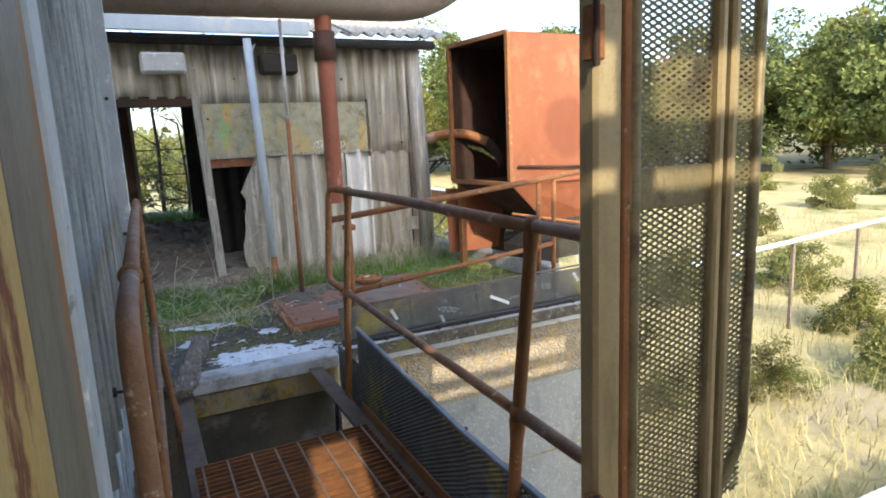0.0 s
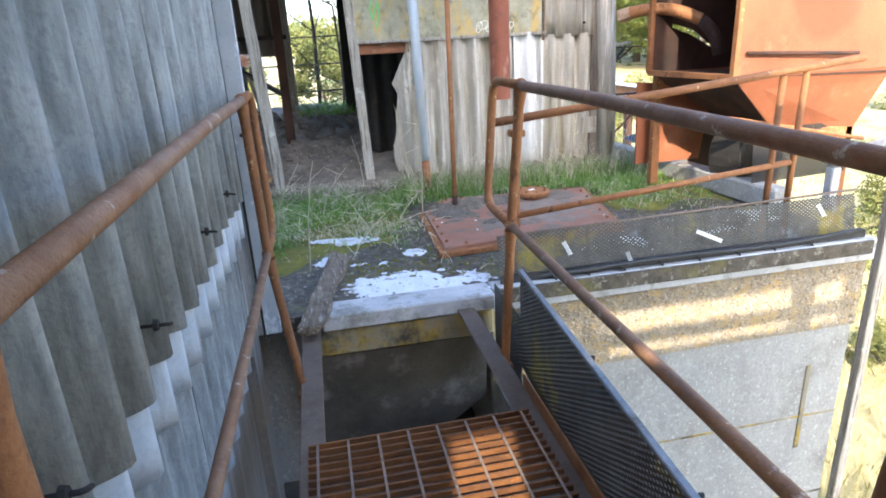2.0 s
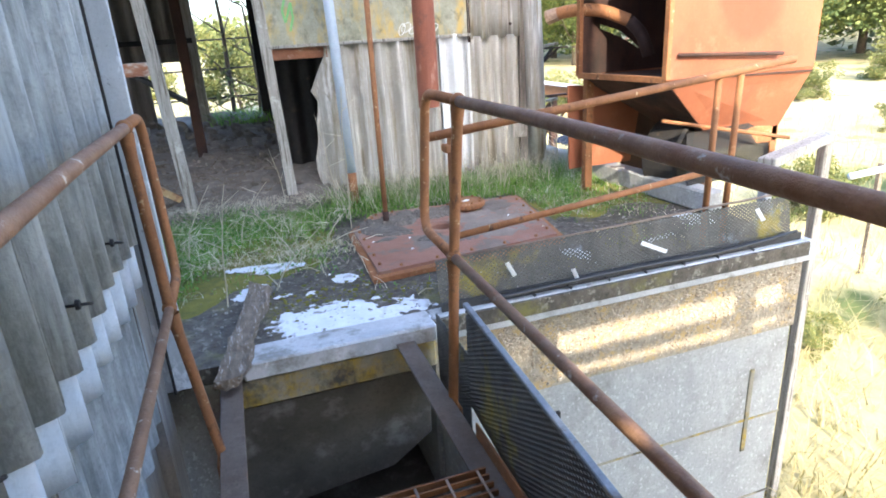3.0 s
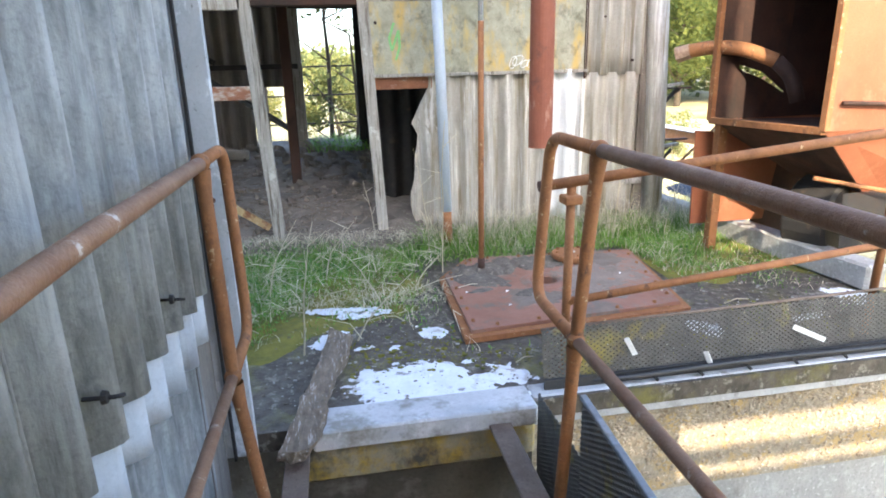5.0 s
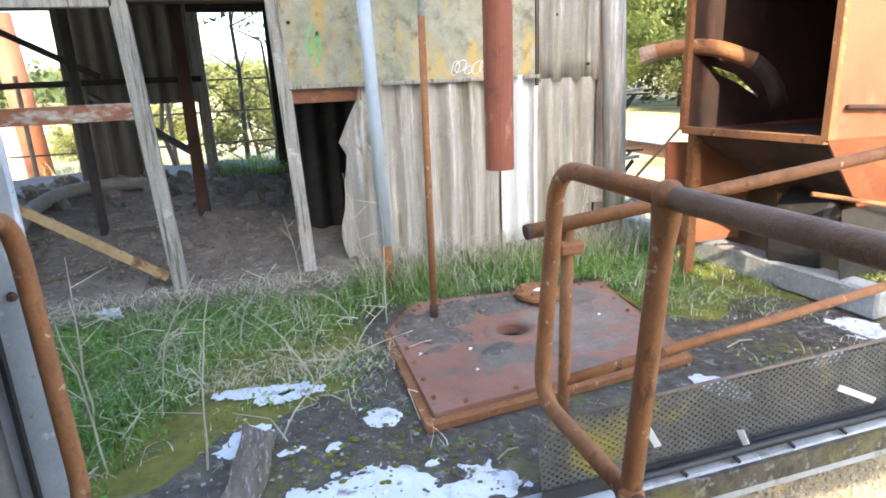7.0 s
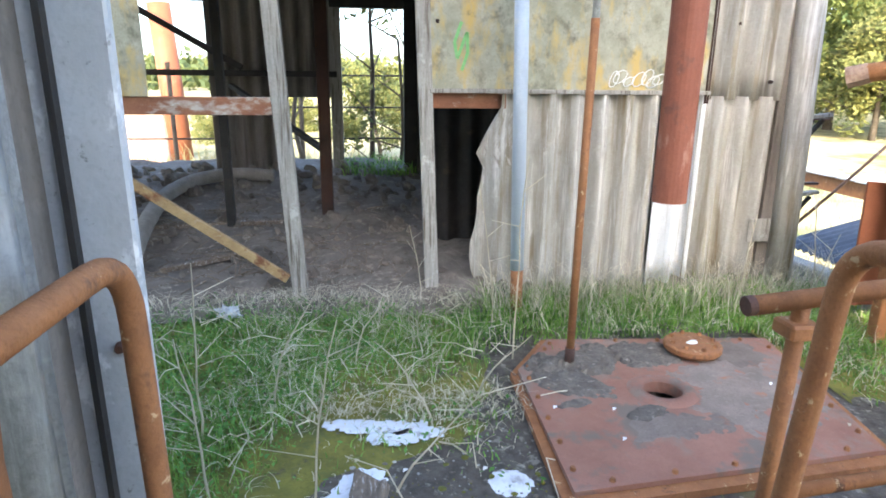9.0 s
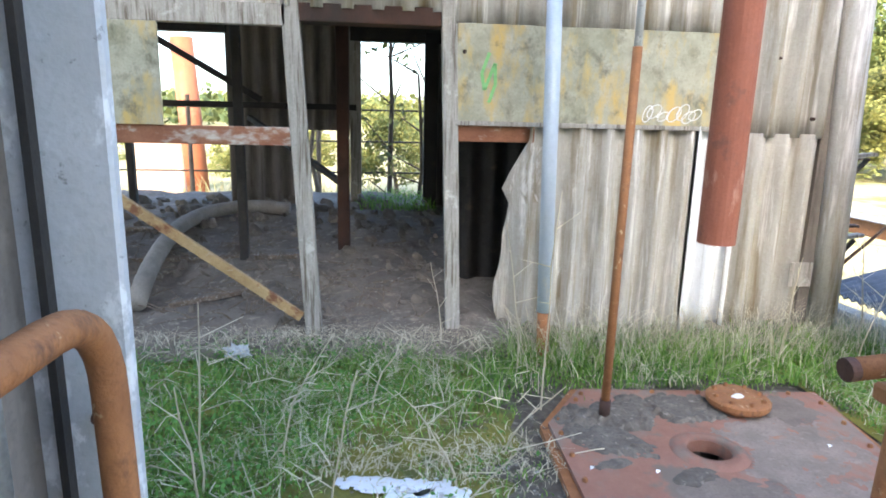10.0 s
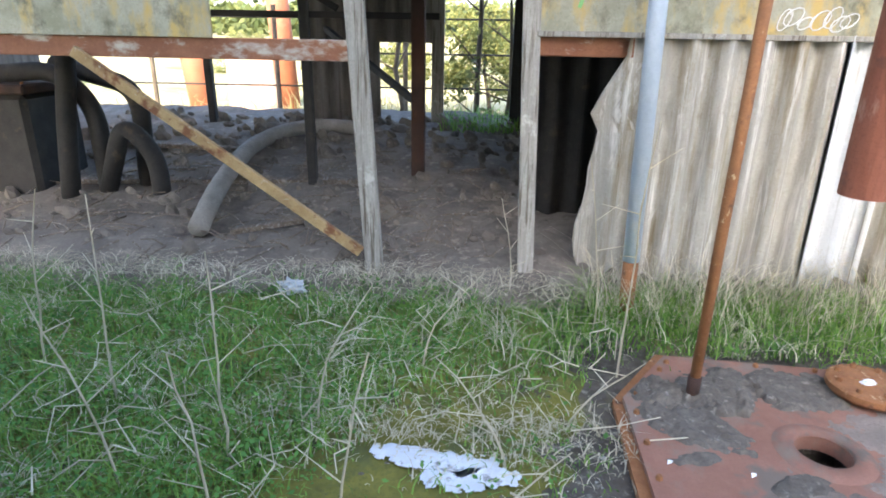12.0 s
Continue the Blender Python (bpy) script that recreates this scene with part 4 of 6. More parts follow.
part("trim", boxed(1.735, 1.755, WY - 0.036, WY - 0.02, 1.20, 1.76), RUST_AND_SHADE, shed)
part("rusty_rail", boxed(0.205, 0.62, WY - 0.005, WY + 0.06, 1.165, 1.245, bevel=0.004), BEAM_RUST, shed)
part("corner_post", tube(bmesh.new(), [(2.36, WY - 0.01, SZ), (2.33, WY - 0.01, 1.0), (2.27, WY - 0.01, 2.25)], 0.078, 18), ASBESTOS_SHED, shed, "rounded grey corner cover", smooth=True)
part("corner_gap", boxed(2.20, 2.27, WY + 0.0, WY + 0.05, SZ, 2.25), ASBESTOS_DARK, shed)
for i, (z, x) in enumerate(((1.62, 1.87), (1.32, 2.1), (1.60, 0.24), (1.95, 0.5), (1.95, 1.5))):
    bm = bmesh.new()
    bmesh.ops.create_cone(bm, cap_ends=True, segments=8, radius1=0.011, radius2=0.008, depth=0.02, matrix=pose(x, WY - 0.05, z, 90))
    part("roofing_bolt", bm, RUST_AND_SHADE, shed)
part("patch_plate", boxed(2.10, 2.24, WY - 0.042, WY - 0.03, 0.40, 0.54, bevel=0.003), TIMBER, shed)
# paint marks on the flat board
mark = [(0.365, 1.60), (0.33, 1.50), (0.345, 1.42), (0.395, 1.55), (0.40, 1.45), (0.37, 1.36)]
bm = bmesh.new()
for a, b in zip(mark, mark[1:]):
    bar_between(bm, (a[0], WY - 0.0325, a[1]), (b[0], WY - 0.0325, b[1]), 0.002, 0.016)
part("paint_mark", bm, GREEN_PAINT, shed, "green sprayed squiggle")
bm = bmesh.new()
for j in range(7):
    ox, oz = 1.20 + 0.045 * j + 0.012 * math.sin(j * 5.0), 1.325 + 0.014 * math.sin(j * 2.1)
    ra, rb = 0.022 + 0.012 * abs(math.sin(j * 1.7)), 0.022 + 0.020 * abs(math.cos(j * 2.3))
    ring = [(ox + (ra + 0.006 * k / 10) * math.cos(q), WY - 0.033, oz + rb * math.sin(q + 0.5)) for k, q in enumerate(2 * math.pi * (k + j) / 11 for k in range(15))]
    tube(bm, ring, 0.0028, 5, cap=False)
part("paint_mark", bm, CHALK, shed, "white looped scrawl")

frame_thing = thing("shed_frame", (-0.2, WY, SZ), "weathered timber and rusty steel frame of the open shed bay", "frame", kind="structure")
part("timber_post", bar_between(bmesh.new(), (-0.515, WY, SZ), (-0.625, WY, 2.25), 0.085, 0.05, (0, 1, 0), 0.004), TIMBER, frame_thing)
part("timber_post", bar_between(bmesh.new(), (0.225, WY - 0.01, SZ), (0.145, WY - 0.01, 2.25), 0.075, 0.05, (0, 1, 0), 0.004), TIMBER, frame_thing)
part("lintel", boxed(-0.62, 0.16, WY - 0.02, WY + 0.10, 1.715, 1.80, bevel=0.004), RUST_AND_SHADE, frame_thing)
part("steel_rail", boxed(-3.4, -0.60, WY - 0.015, WY + 0.06, 1.125, 1.215, bevel=0.004), BEAM_RUST, frame_thing)
part("timber_rail", boxed(-3.4, -0.62, WY - 0.025, WY + 0.02, 1.69, 1.79, bevel=0.004), TIMBER, frame_thing)
part("diagonal_brace", bar_between(bmesh.new(), (-0.58, WY - 0.03, 0.24), (-1.86, WY - 0.03, 1.15), 0.05, 0.03, (0, 1, 0), 0.003), BRACE, frame_thing)
part("flat_panel", boxed(-3.4, -1.21, WY - 0.03, WY - 0.018, 1.215, 1.69, bevel=0.003), BOARD, frame_thing, "flat mossy green panel")
part("upper_panel", boxed(-3.4, -0.62, WY - 0.01, WY + 0.01, 1.79, 2.25), ASBESTOS_SHED, frame_thing)

roof = thing("roof", (0.0, 7.2, 2.3), "low corrugated fibre-cement shed roof", "roof", kind="structure")
# sheets left of x = 0 take the darker tone
for x in (-3.4, -2.4, -1.4, -0.4, 0.6, 1.55):
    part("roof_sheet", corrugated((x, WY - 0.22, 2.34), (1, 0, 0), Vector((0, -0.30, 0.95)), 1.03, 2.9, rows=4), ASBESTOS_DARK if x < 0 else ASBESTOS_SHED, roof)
part("gutter", tube(bmesh.new(), [(-3.4, WY - 0.16, 2.25), (2.45, WY - 0.16, 2.27)], 0.045, 12), BLACK, roof, smooth=True)
part("fascia", boxed(-0.9, 1.15, WY - 0.30, WY - 0.26, 2.30, 2.42, bevel=0.004), BLUE, roof, "blue-grey fascia strip")
lamp = thing("bulkhead_lamp", (-0.1, WY - 0.12, 2.0), "dull grey bulkhead lamp box under the eaves", "lamp")
part("case", boxed(-0.25, 0.10, WY - 0.2, WY - 0.04, 1.98, 2.15, bevel=0.02), GALV, lamp)
lamp2 = thing("loudspeaker_box", (0.95, WY - 0.12, 2.0), "black box fixed under the eaves", "box")
part("case", boxed(0.72, 1.05, WY - 0.2, WY - 0.04, 1.98, 2.16, bevel=0.02), BLACK, lamp2)

# inside of the shed


def shed_floor(x, y):
    z = SZ + 0.012 + 0.12 * min(1, max(0, (y - WY + 0.25) / 0.3)) + 0.13 * max(0, y - WY)
    return z + 0.05 * noise.noise(Vector((x * 1.3, y * 1.3, 5))) + 0.025 * noise.noise(Vector((x * 5, y * 5, 2))) + 0.012 * noise.noise(Vector((x * 14, y * 14, 2)))


floor_in = uneven_sheet(-3.9, 2.2, WY - 0.25, 8.95, 90, 50, shed_floor)
solo("soil", floor_in, SOIL, (-0.8, 7.5, SZ), "dark ash and soil covering the shed floor", "soil", kind="structure", smooth=True)
rear = thing("wall_shed_rear", (-0.5, 8.6, 0.1), "dark corrugated rear wall with open gaps", "wall", kind="structure")
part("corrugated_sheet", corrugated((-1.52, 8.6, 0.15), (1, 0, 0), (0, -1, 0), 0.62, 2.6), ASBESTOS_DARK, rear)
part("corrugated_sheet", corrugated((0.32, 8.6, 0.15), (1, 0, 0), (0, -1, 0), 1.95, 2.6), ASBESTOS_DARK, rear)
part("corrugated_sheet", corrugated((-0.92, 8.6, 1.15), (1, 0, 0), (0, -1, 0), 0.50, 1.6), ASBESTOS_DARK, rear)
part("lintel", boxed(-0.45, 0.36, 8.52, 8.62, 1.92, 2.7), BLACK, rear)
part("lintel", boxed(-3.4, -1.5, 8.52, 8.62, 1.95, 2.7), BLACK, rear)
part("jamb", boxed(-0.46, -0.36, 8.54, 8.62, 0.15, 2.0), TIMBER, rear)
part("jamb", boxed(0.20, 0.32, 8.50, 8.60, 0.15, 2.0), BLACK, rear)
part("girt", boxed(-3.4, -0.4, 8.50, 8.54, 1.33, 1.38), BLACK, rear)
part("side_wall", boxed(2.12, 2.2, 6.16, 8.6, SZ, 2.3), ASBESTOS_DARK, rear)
# lining sheet coloured black to hold the deep shade inside the shed
part("inner_sheet", corrugated((0.24, 6.75, 0.10), (1, 0, 0), (0, -1, 0), 1.1, 1.5), BLACK, rear, "inner lining sheet coloured black for the shade inside")
part("side_wall", boxed(0.40, 0.46, 6.8, 8.6, SZ, 2.3), ASBESTOS_DARK, rear, "dark inner partition")
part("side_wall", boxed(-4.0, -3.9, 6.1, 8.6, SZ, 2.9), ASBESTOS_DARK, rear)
for x, y, w, m in ((-0.44, 7.35, 0.085, RUST_AND_SHADE), (-1.08, 7.05, 0.055, BLACK), (-2.3, 8.4, 0.06, BLACK)):
    solo("steel_post", boxed(x - w / 2, x + w / 2, y - w / 2, y + w / 2, 0.1, 2.5, bevel=0.006), m, (x, y, 0.1), "dark brown upright post inside the shed" if m is RUST_AND_SHADE else "black upright steel post inside the shed", "post", group="shed posts")
bm = bmesh.new()
bar_between(bm, (-1.08, 7.05, 1.95), (-2.1, 7.9, 2.4), 0.05, 0.05)
bar_between(bm, (-0.44, 7.35, 0.8), (-1.3, 8.4, 1.25), 0.04, 0.04)
bar_between(bm, (-1.2, 8.4, 1.4), (-2.6, 8.4, 2.2), 0.05, 0.05)
solo("cross_brace", bm, BLACK, (-1.2, 8.2, 1.2), "black diagonal steel braces in the shed", "brace", kind="structure")
hose = rounded([(-1.50, 6.30, 0.25), (-1.58, 6.7, 0.33), (-1.62, 7.1, 0.41), (-1.67, 7.6, 0.46), (-1.55, 8.05, 0.50), (-1.28, 8.2, 0.52), (-0.95, 8.15, 0.50)], 0.4, 8)
solo("hose", tube(bmesh.new(), hose, 0.055, 14, wobble=0.06), HOSE, (-1.5, 7.3, 0.2), "fat dusty grey hose curving over the soil", "hose", smooth=True)
pipes = thing("pipe_bundle", (-2.4, 7.0, 0.15), "black curved pipes rising from the shed floor", "pipes")
for pts in ([(-2.35, 6.9, 0.15), (-2.35, 6.9, 0.80), (-2.6, 6.95, 1.0), (-3.1, 7.0, 0.95)], [(-1.98, 6.85, 0.15), (-1.98, 6.85, 0.52), (-2.16, 6.85, 0.72), (-2.32, 6.85, 0.3)],
            [(-2.55, 6.8, 0.15), (-2.48, 6.8, 0.7), (-2.40, 6.82, 1.2)], [(-2.15, 7.0, 0.15), (-2.12, 7.0, 0.9), (-2.7, 7.1, 1.02)]):
    part("pipe", tube(bmesh.new(), rounded(pts, 0.18, 6), 0.055, 14), BLACK, pipes, smooth=True)

casing = thing("machine_casing", (-3.0, 7.05, 0.25), "black sooty machine casing in the shed corner", "machine")
part("body", boxed(-3.35, -2.72, 6.80, 7.30, 0.15, 0.86, bevel=0.03), BLACK, casing)
part("lid", boxed(-3.38, -2.69, 6.77, 7.33, 0.863, 0.92, bevel=0.012), RUST_AND_SHADE, casing, "rusty black lid with a flange")
for y in (6.83, 7.05, 7.27):
    piece("bolt", bolt_me, casing, (-2.73, y, 0.927))

# ---- hopper ----
hop = thing("hopper", (3.0, 5.0, SZ), "big orange rusted steel hopper with an open dark side", "hopper")
A, B, C, D = (2.44, 4.55), (2.33, 5.38), (3.55, 5.45), (3.63, 4.55)
Z0, Z1 = 0.93, 2.17
bm = bmesh.new(); plate(bm, [(*A, Z0), (*D, Z0), (*D, Z1), (*A, Z1)], 0.012); part("front_plate", bm, RUST_FRONT, hop)


def rear(x, z):
    return (x, B[1] + (C[1] - B[1]) * (x - B[0]) / (C[0] - B[0]), z)


# inner, top and floor plates coloured near black for the hopper's inner shade
sx0, sx1 = 2.50, 2.86
for q in ([(B[0], Z0), (sx0, Z0), (sx0, Z1), (B[0], Z1)], [(sx1, Z0), (C[0], Z0), (C[0], Z1), (sx1, Z1)], [(sx0, Z0), (sx1, Z0), (sx1, 1.085), (2.68, 1.18), (sx0, 1.245)], [(sx0, 1.275), (2.68, 1.225), (sx1, 1.10), (sx1, Z1), (sx0, Z1)]):
    bm = bmesh.new(); plate(bm, [rear(x, z) for x, z in q], 0.010); part("rear_plate", bm, RUST_AND_SHADE, hop)
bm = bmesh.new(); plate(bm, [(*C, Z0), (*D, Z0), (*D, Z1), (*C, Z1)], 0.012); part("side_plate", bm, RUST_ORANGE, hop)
bm = bmesh.new(); plate(bm, [(*A, Z1), (*B, Z1), (*C, Z1), (*D, Z1)], 0.012); part("top_plate", bm, RUST_AND_SHADE, hop)
bm = bmesh.new(); plate(bm, [(*A, Z0), (*B, Z0), (*C, Z0 - 0.03), (*D, Z0 - 0.03)], 0.012); part("floor_plate", bm, RUST_AND_SHADE, hop)
for a, b in (((*A, Z0), (*A, Z1)), ((*B, Z0), (*B, Z1)), ((*A, Z0), (*B, Z0)), ((*A, Z1), (*B, Z1))):
    part("lip", bar_between(bmesh.new(), a, b, 0.04, 0.035, (1, 0.1, 0), 0.003), RUST, hop, "rusty angle frame round the opening")
E2, F2, G2, H2 = (2.98, 4.78, 0.52), (2.98, 5.25, 0.52), (3.45, 5.3, 0.52), (3.57, 4.72, 0.52)
# cone plate on the open side takes the dark tone as its shade
for q in ([(*A, Z0), (*D, Z0), H2, E2], [(*B, Z0), (*A, Z0), E2, F2], [(*D, Z0), (*C, Z0), G2, H2], [(*C, Z0), (*B, Z0), F2, G2]):
    bm = bmesh.new(); plate(bm, q, 0.012); part("cone_plate", bm, RUST_ORANGE if q[1][0] != 2.44 else RUST_AND_SHADE, hop)
part("outlet", boxed(2.95, 3.58, 4.72, 5.28, 0.40, 0.53, bevel=0.01), RUST, hop)
for x, y in ((2.40, 5.36), (3.52, 5.38), (3.55, 4.75)):
    part("leg", boxed(x - 0.03, x + 0.03, y - 0.03, y + 0.03, SZ - (2.6 if x > 2.9 else 0), Z0, bevel=0.004), RUST, hop)
bm = bmesh.new(); plate(bm, [(2.28, 5.46, 0.86), (2.95, 5.46, 0.80), (2.86, 5.46, 0.22), (2.30, 5.46, 0.22)], 0.012); part("skirt_plate", bm, RUST_ORANGE, hop)
# dark plate added to fill the shade under the hopper
bm = bmesh.new(); plate(bm, [(2.80, 5.50, 0.92), (3.66, 5.50, 0.90), (3.62, 5.50, -0.30), (2.80, 5.50, 0.02)], 0.012); part("rear_skirt", bm, RUST_AND_SHADE, hop, "dark plate added behind the cone for the shade there")
bm = bmesh.new()
lathe(bm, (0, 0, 0), [(0.001, -0.14), (0.25, -0.14), (0.27, -0.12), (0.27, 0.12), (0.25, 0.14), (0.001, 0.14)], 28)
bmesh.ops.transform(bm, matrix=pose(2.95, 5.0, 0.33, 90, 0, 20), verts=bm.verts)
part("drum", bm, BLACK, hop, "black sooty drum under the cone")
part("latch_bar", tube(bmesh.new(), [(2.50, 4.52, 1.075), (3.3, 4.50, 1.035)], 0.012, 8), RUST_AND_SHADE, hop, smooth=True)
sp = rounded([(2.24, 5.54, 1.365), (2.33, 5.43, 1.385), (2.46, 5.30, 1.37), (2.60, 5.18, 1.29)], 0.14, 6)
bm = tube(bmesh.new(), sp, 0.044, 16, cap=False)
tube(bm, sp, 0.038, 16, cap=False)
part("spout", bm, RUST, hop, "curved rusty pipe with a broken mouth", smooth=True)
# inner end of the spout darkened in colour where it enters the shade
part("spout_end", tube(bmesh.new(), rounded([(2.60, 5.18, 1.29), (2.67, 5.12, 1.2), (2.71, 5.09, 1.05)], 0.1, 6), 0.043, 16), RUST_AND_SHADE, hop, smooth=True)
bm = tube(bmesh.new(), [(2.185, 5.60, 1.340), (2.245, 5.535, 1.366)], 0.050, 16, cap=False, wobble=0.25)
tube(bm, [(2.185, 5.60, 1.340), (2.245, 5.535, 1.366)], 0.036, 16, cap=False)
part("mouth", bm, surf("scaled_pale_rust", (0.24, 0.15, 0.10), (0.38, 0.27, 0.20), 30, 0.8), hop, "pale scaled broken pipe mouth")
part("mesh_guard", diamond_mesh((2.72, 4.62, 0.20), (1, 0.12, 0), (0, 0.1, 1), 0.85, 0.36, 0.03, 0.008), BLACK, hop, "black mesh guard under the cone")
part("guard_rod", tube(bmesh.new(), [(2.52, 4.66, 0.66), (3.5, 4.55, 0.46)], 0.013, 8), RUST, hop, smooth=True)

# ---- doorway at the start ----
jamb = thing("door_post", (-0.47, 0.55, 0), "steel door post with flaking yellow paint and rust", "post")
part("post", boxed(-0.50, -0.430, 0.24, 0.486, -0.1, 2.9, bevel=0.006), YELLOW_RUST, jamb)
part("web", boxed(-0.50, -0.432, 0.49, 0.635, -0.1, 2.9, bevel=0.006), PAINT_RUN, jamb, "brown painted face with rust runs")
part("cover_strip", boxed(-0.50, -0.430, 0.638, 0.70, -0.1, 2.9, bevel=0.004), GALV, jamb, "grey galvanised cover strip")
gate = thing("mesh_door", (0.55, 1.05, 0), "open door leaf of tan metal with rusty wire mesh", "door")
part("stile", boxed(0.335, 0.40, 1.03, 1.08, -0.1, 2.6, bevel=0.008), ALU, gate)
part("stile", boxed(0.404, 0.425, 1.035, 1.075, -0.1, 2.6, bevel=0.004), RUST, gate)
part("mesh", diamond_mesh((0.445, 1.055, 0.50), (1, 0.0, 0), (0, 0, 1), 0.335, 2.1, 0.027, 0.0046, 0.003, 0.5), MESH_RUST, gate)
part("mesh_stile", boxed(0.650, 0.672, 1.035, 1.07, 0.44, 2.6, bevel=0.006), ALU, gate)
part("mesh_stile", boxed(0.680, 0.702, 1.03, 1.07, 0.44, 2.6, bevel=0.006), ALU, gate)
part("mesh_stile", tube(bmesh.new(), rounded([(0.790, 1.055, 2.6), (0.785, 1.055, 0.62), (0.70, 1.055, 0.50), (0.45, 1.055, 0.49), (0.445, 1.055, 2.6)], 0.06, 6), 0.013, 10), MESH_RUST, gate, smooth=True)
for z in (0.55, 1.45):
    h = part("hinge", boxed(0.318, 0.345, 1.015, 1.045, z, z + 0.09, bevel=0.003), RUST, gate)
    part("pin", tube(bmesh.new(), [(0.322, 1.012, z - 0.01), (0.322, 1.012, z + 0.10)], 0.006, 8), RUST_AND_SHADE, h)
part("lock_plate", boxed(0.428, 0.67, 1.048, 1.062, 1.18, 1.26, bevel=0.002), MESH_RUST, gate)

# ---- crusts, timber and scrap on the slab ----
for cx_, cy_, rx, ry, sd, tn in ((0.22, 3.97, 0.36, 0.17, 1.0, -0.12), (0.30, 3.77, 0.34, 0.05, 7.0, 0.03), (-0.08, 4.80, 0.185, 0.06, 2.0, -0.2), (0.0, 4.74, 0.12, 0.05, 12.0, 0.1), (-0.17, 4.50, 0.14, 0.055, 3.0, 0.75), (0.33, 4.46, 0.075, 0.06, 4.0, 0.3), (1.62, 4.18, 0.06, 0.13, 5.0, 0.3), (2.62, 4.40, 0.11, 0.13, 6.0, 0.2), (2.2, 4.2, 0.12, 0.03, 9.0, 0.2),
                                  (-0.02, 4.36, 0.05, 0.02, 8.0, 0.3), (0.12, 4.33, 0.03, 0.02, 10.0, 0.9), (0.42, 4.12, 0.035, 0.015, 11.0, 0.2)):
    solo("salt_crust", crust(cx_, cy_, rx * 1.22, ry * 1.28, tn, sd, SZ + (0.015 if cy_ > 4.6 else 0.0)), WHITE_SALT, (cx_, cy_, SZ), "white salt crust stain on the dark slab", "stain", group="salt crusts", smooth=True)
bm = bar_between(bmesh.new(), (-0.300, 3.57, 0.062), (-0.130, 4.47, 0.075), 0.105, 0.05)
bmesh.ops.subdivide_edges(bm, edges=bm.edges, cuts=14, use_grid_fill=True)
for v in bm.verts:
    c = v.co.copy()
    v.co += Vector((noise.noise(c * 9), noise.noise(c * 8 + Vector((4, 0, 0))), noise.noise(c * 9 + Vector((0, 7, 0))))) * 0.028
    v.co += Vector((noise.noise(c * 31), noise.noise(c * 30), noise.noise(c * 33 + Vector((3, 3, 0))))) * 0.014
solo("rotten_sleeper", bm, ROTTEN, (-0.2, 3.85, SZ), "crumbling rotten timber lying on slab edge", "timber", smooth=False)


def moss_height(x, y):
    edge = 4.05 + 0.45 * min(1, max(0, (x + 0.58) * 3 + 0.5 * noise.noise(Vector((x * 6, y * 6, 2))))) + 0.4 * max(0, x + 0.1)
    edge += 0.22 * noise.noise(Vector((x * 4, y * 3, 0))) + 0.08 * noise.noise(Vector((x * 13, y * 13, 0)))
    far = min(1, max(0, (y - 4.9) * 3))
    return SZ - 0.012 + 0.017 * min(1, max(0, (y - edge) * 8)) + (0.012 * far + 0.0025) * noise.noise(Vector((x * 5, y * 5, 8))) + 0.02 * far - 0.05 * min(1, max(0, (x - 0.27 - 0.16 * noise.noise(Vector((x * 5, y * 5, 14)))) * 6))


moss = uneven_sheet(-3.5, 0.42, 3.95, 6.0, 160, 90, moss_height)
solo("moss", moss, MOSS, (-1, 5, SZ), "olive moss and thin soil on the slab", "moss", kind="stuff", smooth=True)
moss = uneven_sheet(1.82, 2.72, 4.5, 6.0, 30, 40, lambda x, y: SZ - 0.02 + 0.04 * min(1, max(0, (y - 4.62 - 0.2 * noise.noise(Vector((x * 3, y * 2, 6)))) * 2.2)) + 0.012 * noise.noise(Vector((x * 5, y * 5, 8))))
solo("moss", moss, MOSS, (2.2, 5, SZ), "olive moss on the slab beside the kerb", "moss", kind="stuff", smooth=True)

# ---- plants ----
def blades(name, spots, material, label, h0, h1, width, lean, base, category="grass", bends=2):
    """Grass blades as thin tapered, bent strips, one object for the whole tuft."""
    verts, faces = [], []
    for x, y, z, f in spots:
        h = (h0 + (h1 - h0) * random.random() ** 1.6) * f
        a = random.random() * 6.283
        dx, dy = math.cos(a), math.sin(a)
        ln = lean * (0.2 + random.random()) * h
        tw0 = random.uniform(-0.7, 0.7)
        w = width * (0.6 + 0.8 * random.random())
        i = len(verts)
        for k in range(bends + 1):
            t = k / bends
            tw = tw0 * t * t
            px, py, pz = x + (dx - dy * tw) * ln * t * t, y + (dy + dx * tw) * ln * t * t, z + h * t * max(0.12, 1 - 0.27 * lean * t)
            ww = w * (1 - 0.85 * t) / 2
            verts.append((px - dy * ww, py + dx * ww, pz)); verts.append((px + dy * ww, py - dx * ww, pz))
        for k in range(bends):
            j = i + 2 * k
            faces.append((j, j + 1, j + 3, j + 2))
    me = bpy.data.meshes.new(name)
    me.from_pydata([Vector(v) - Vector(base) for v in verts], [], faces)
    me.materials.append(material)
    ob = new(name, me)
    ob.location = base
    return tagged(ob, label, category, kind="stuff")


def inside_hatch(x, y):
    return 0.43 < x < 1.84 and 4.2 < y < 5.49 and y < 5.17 + (x - 0.455) * 1.32


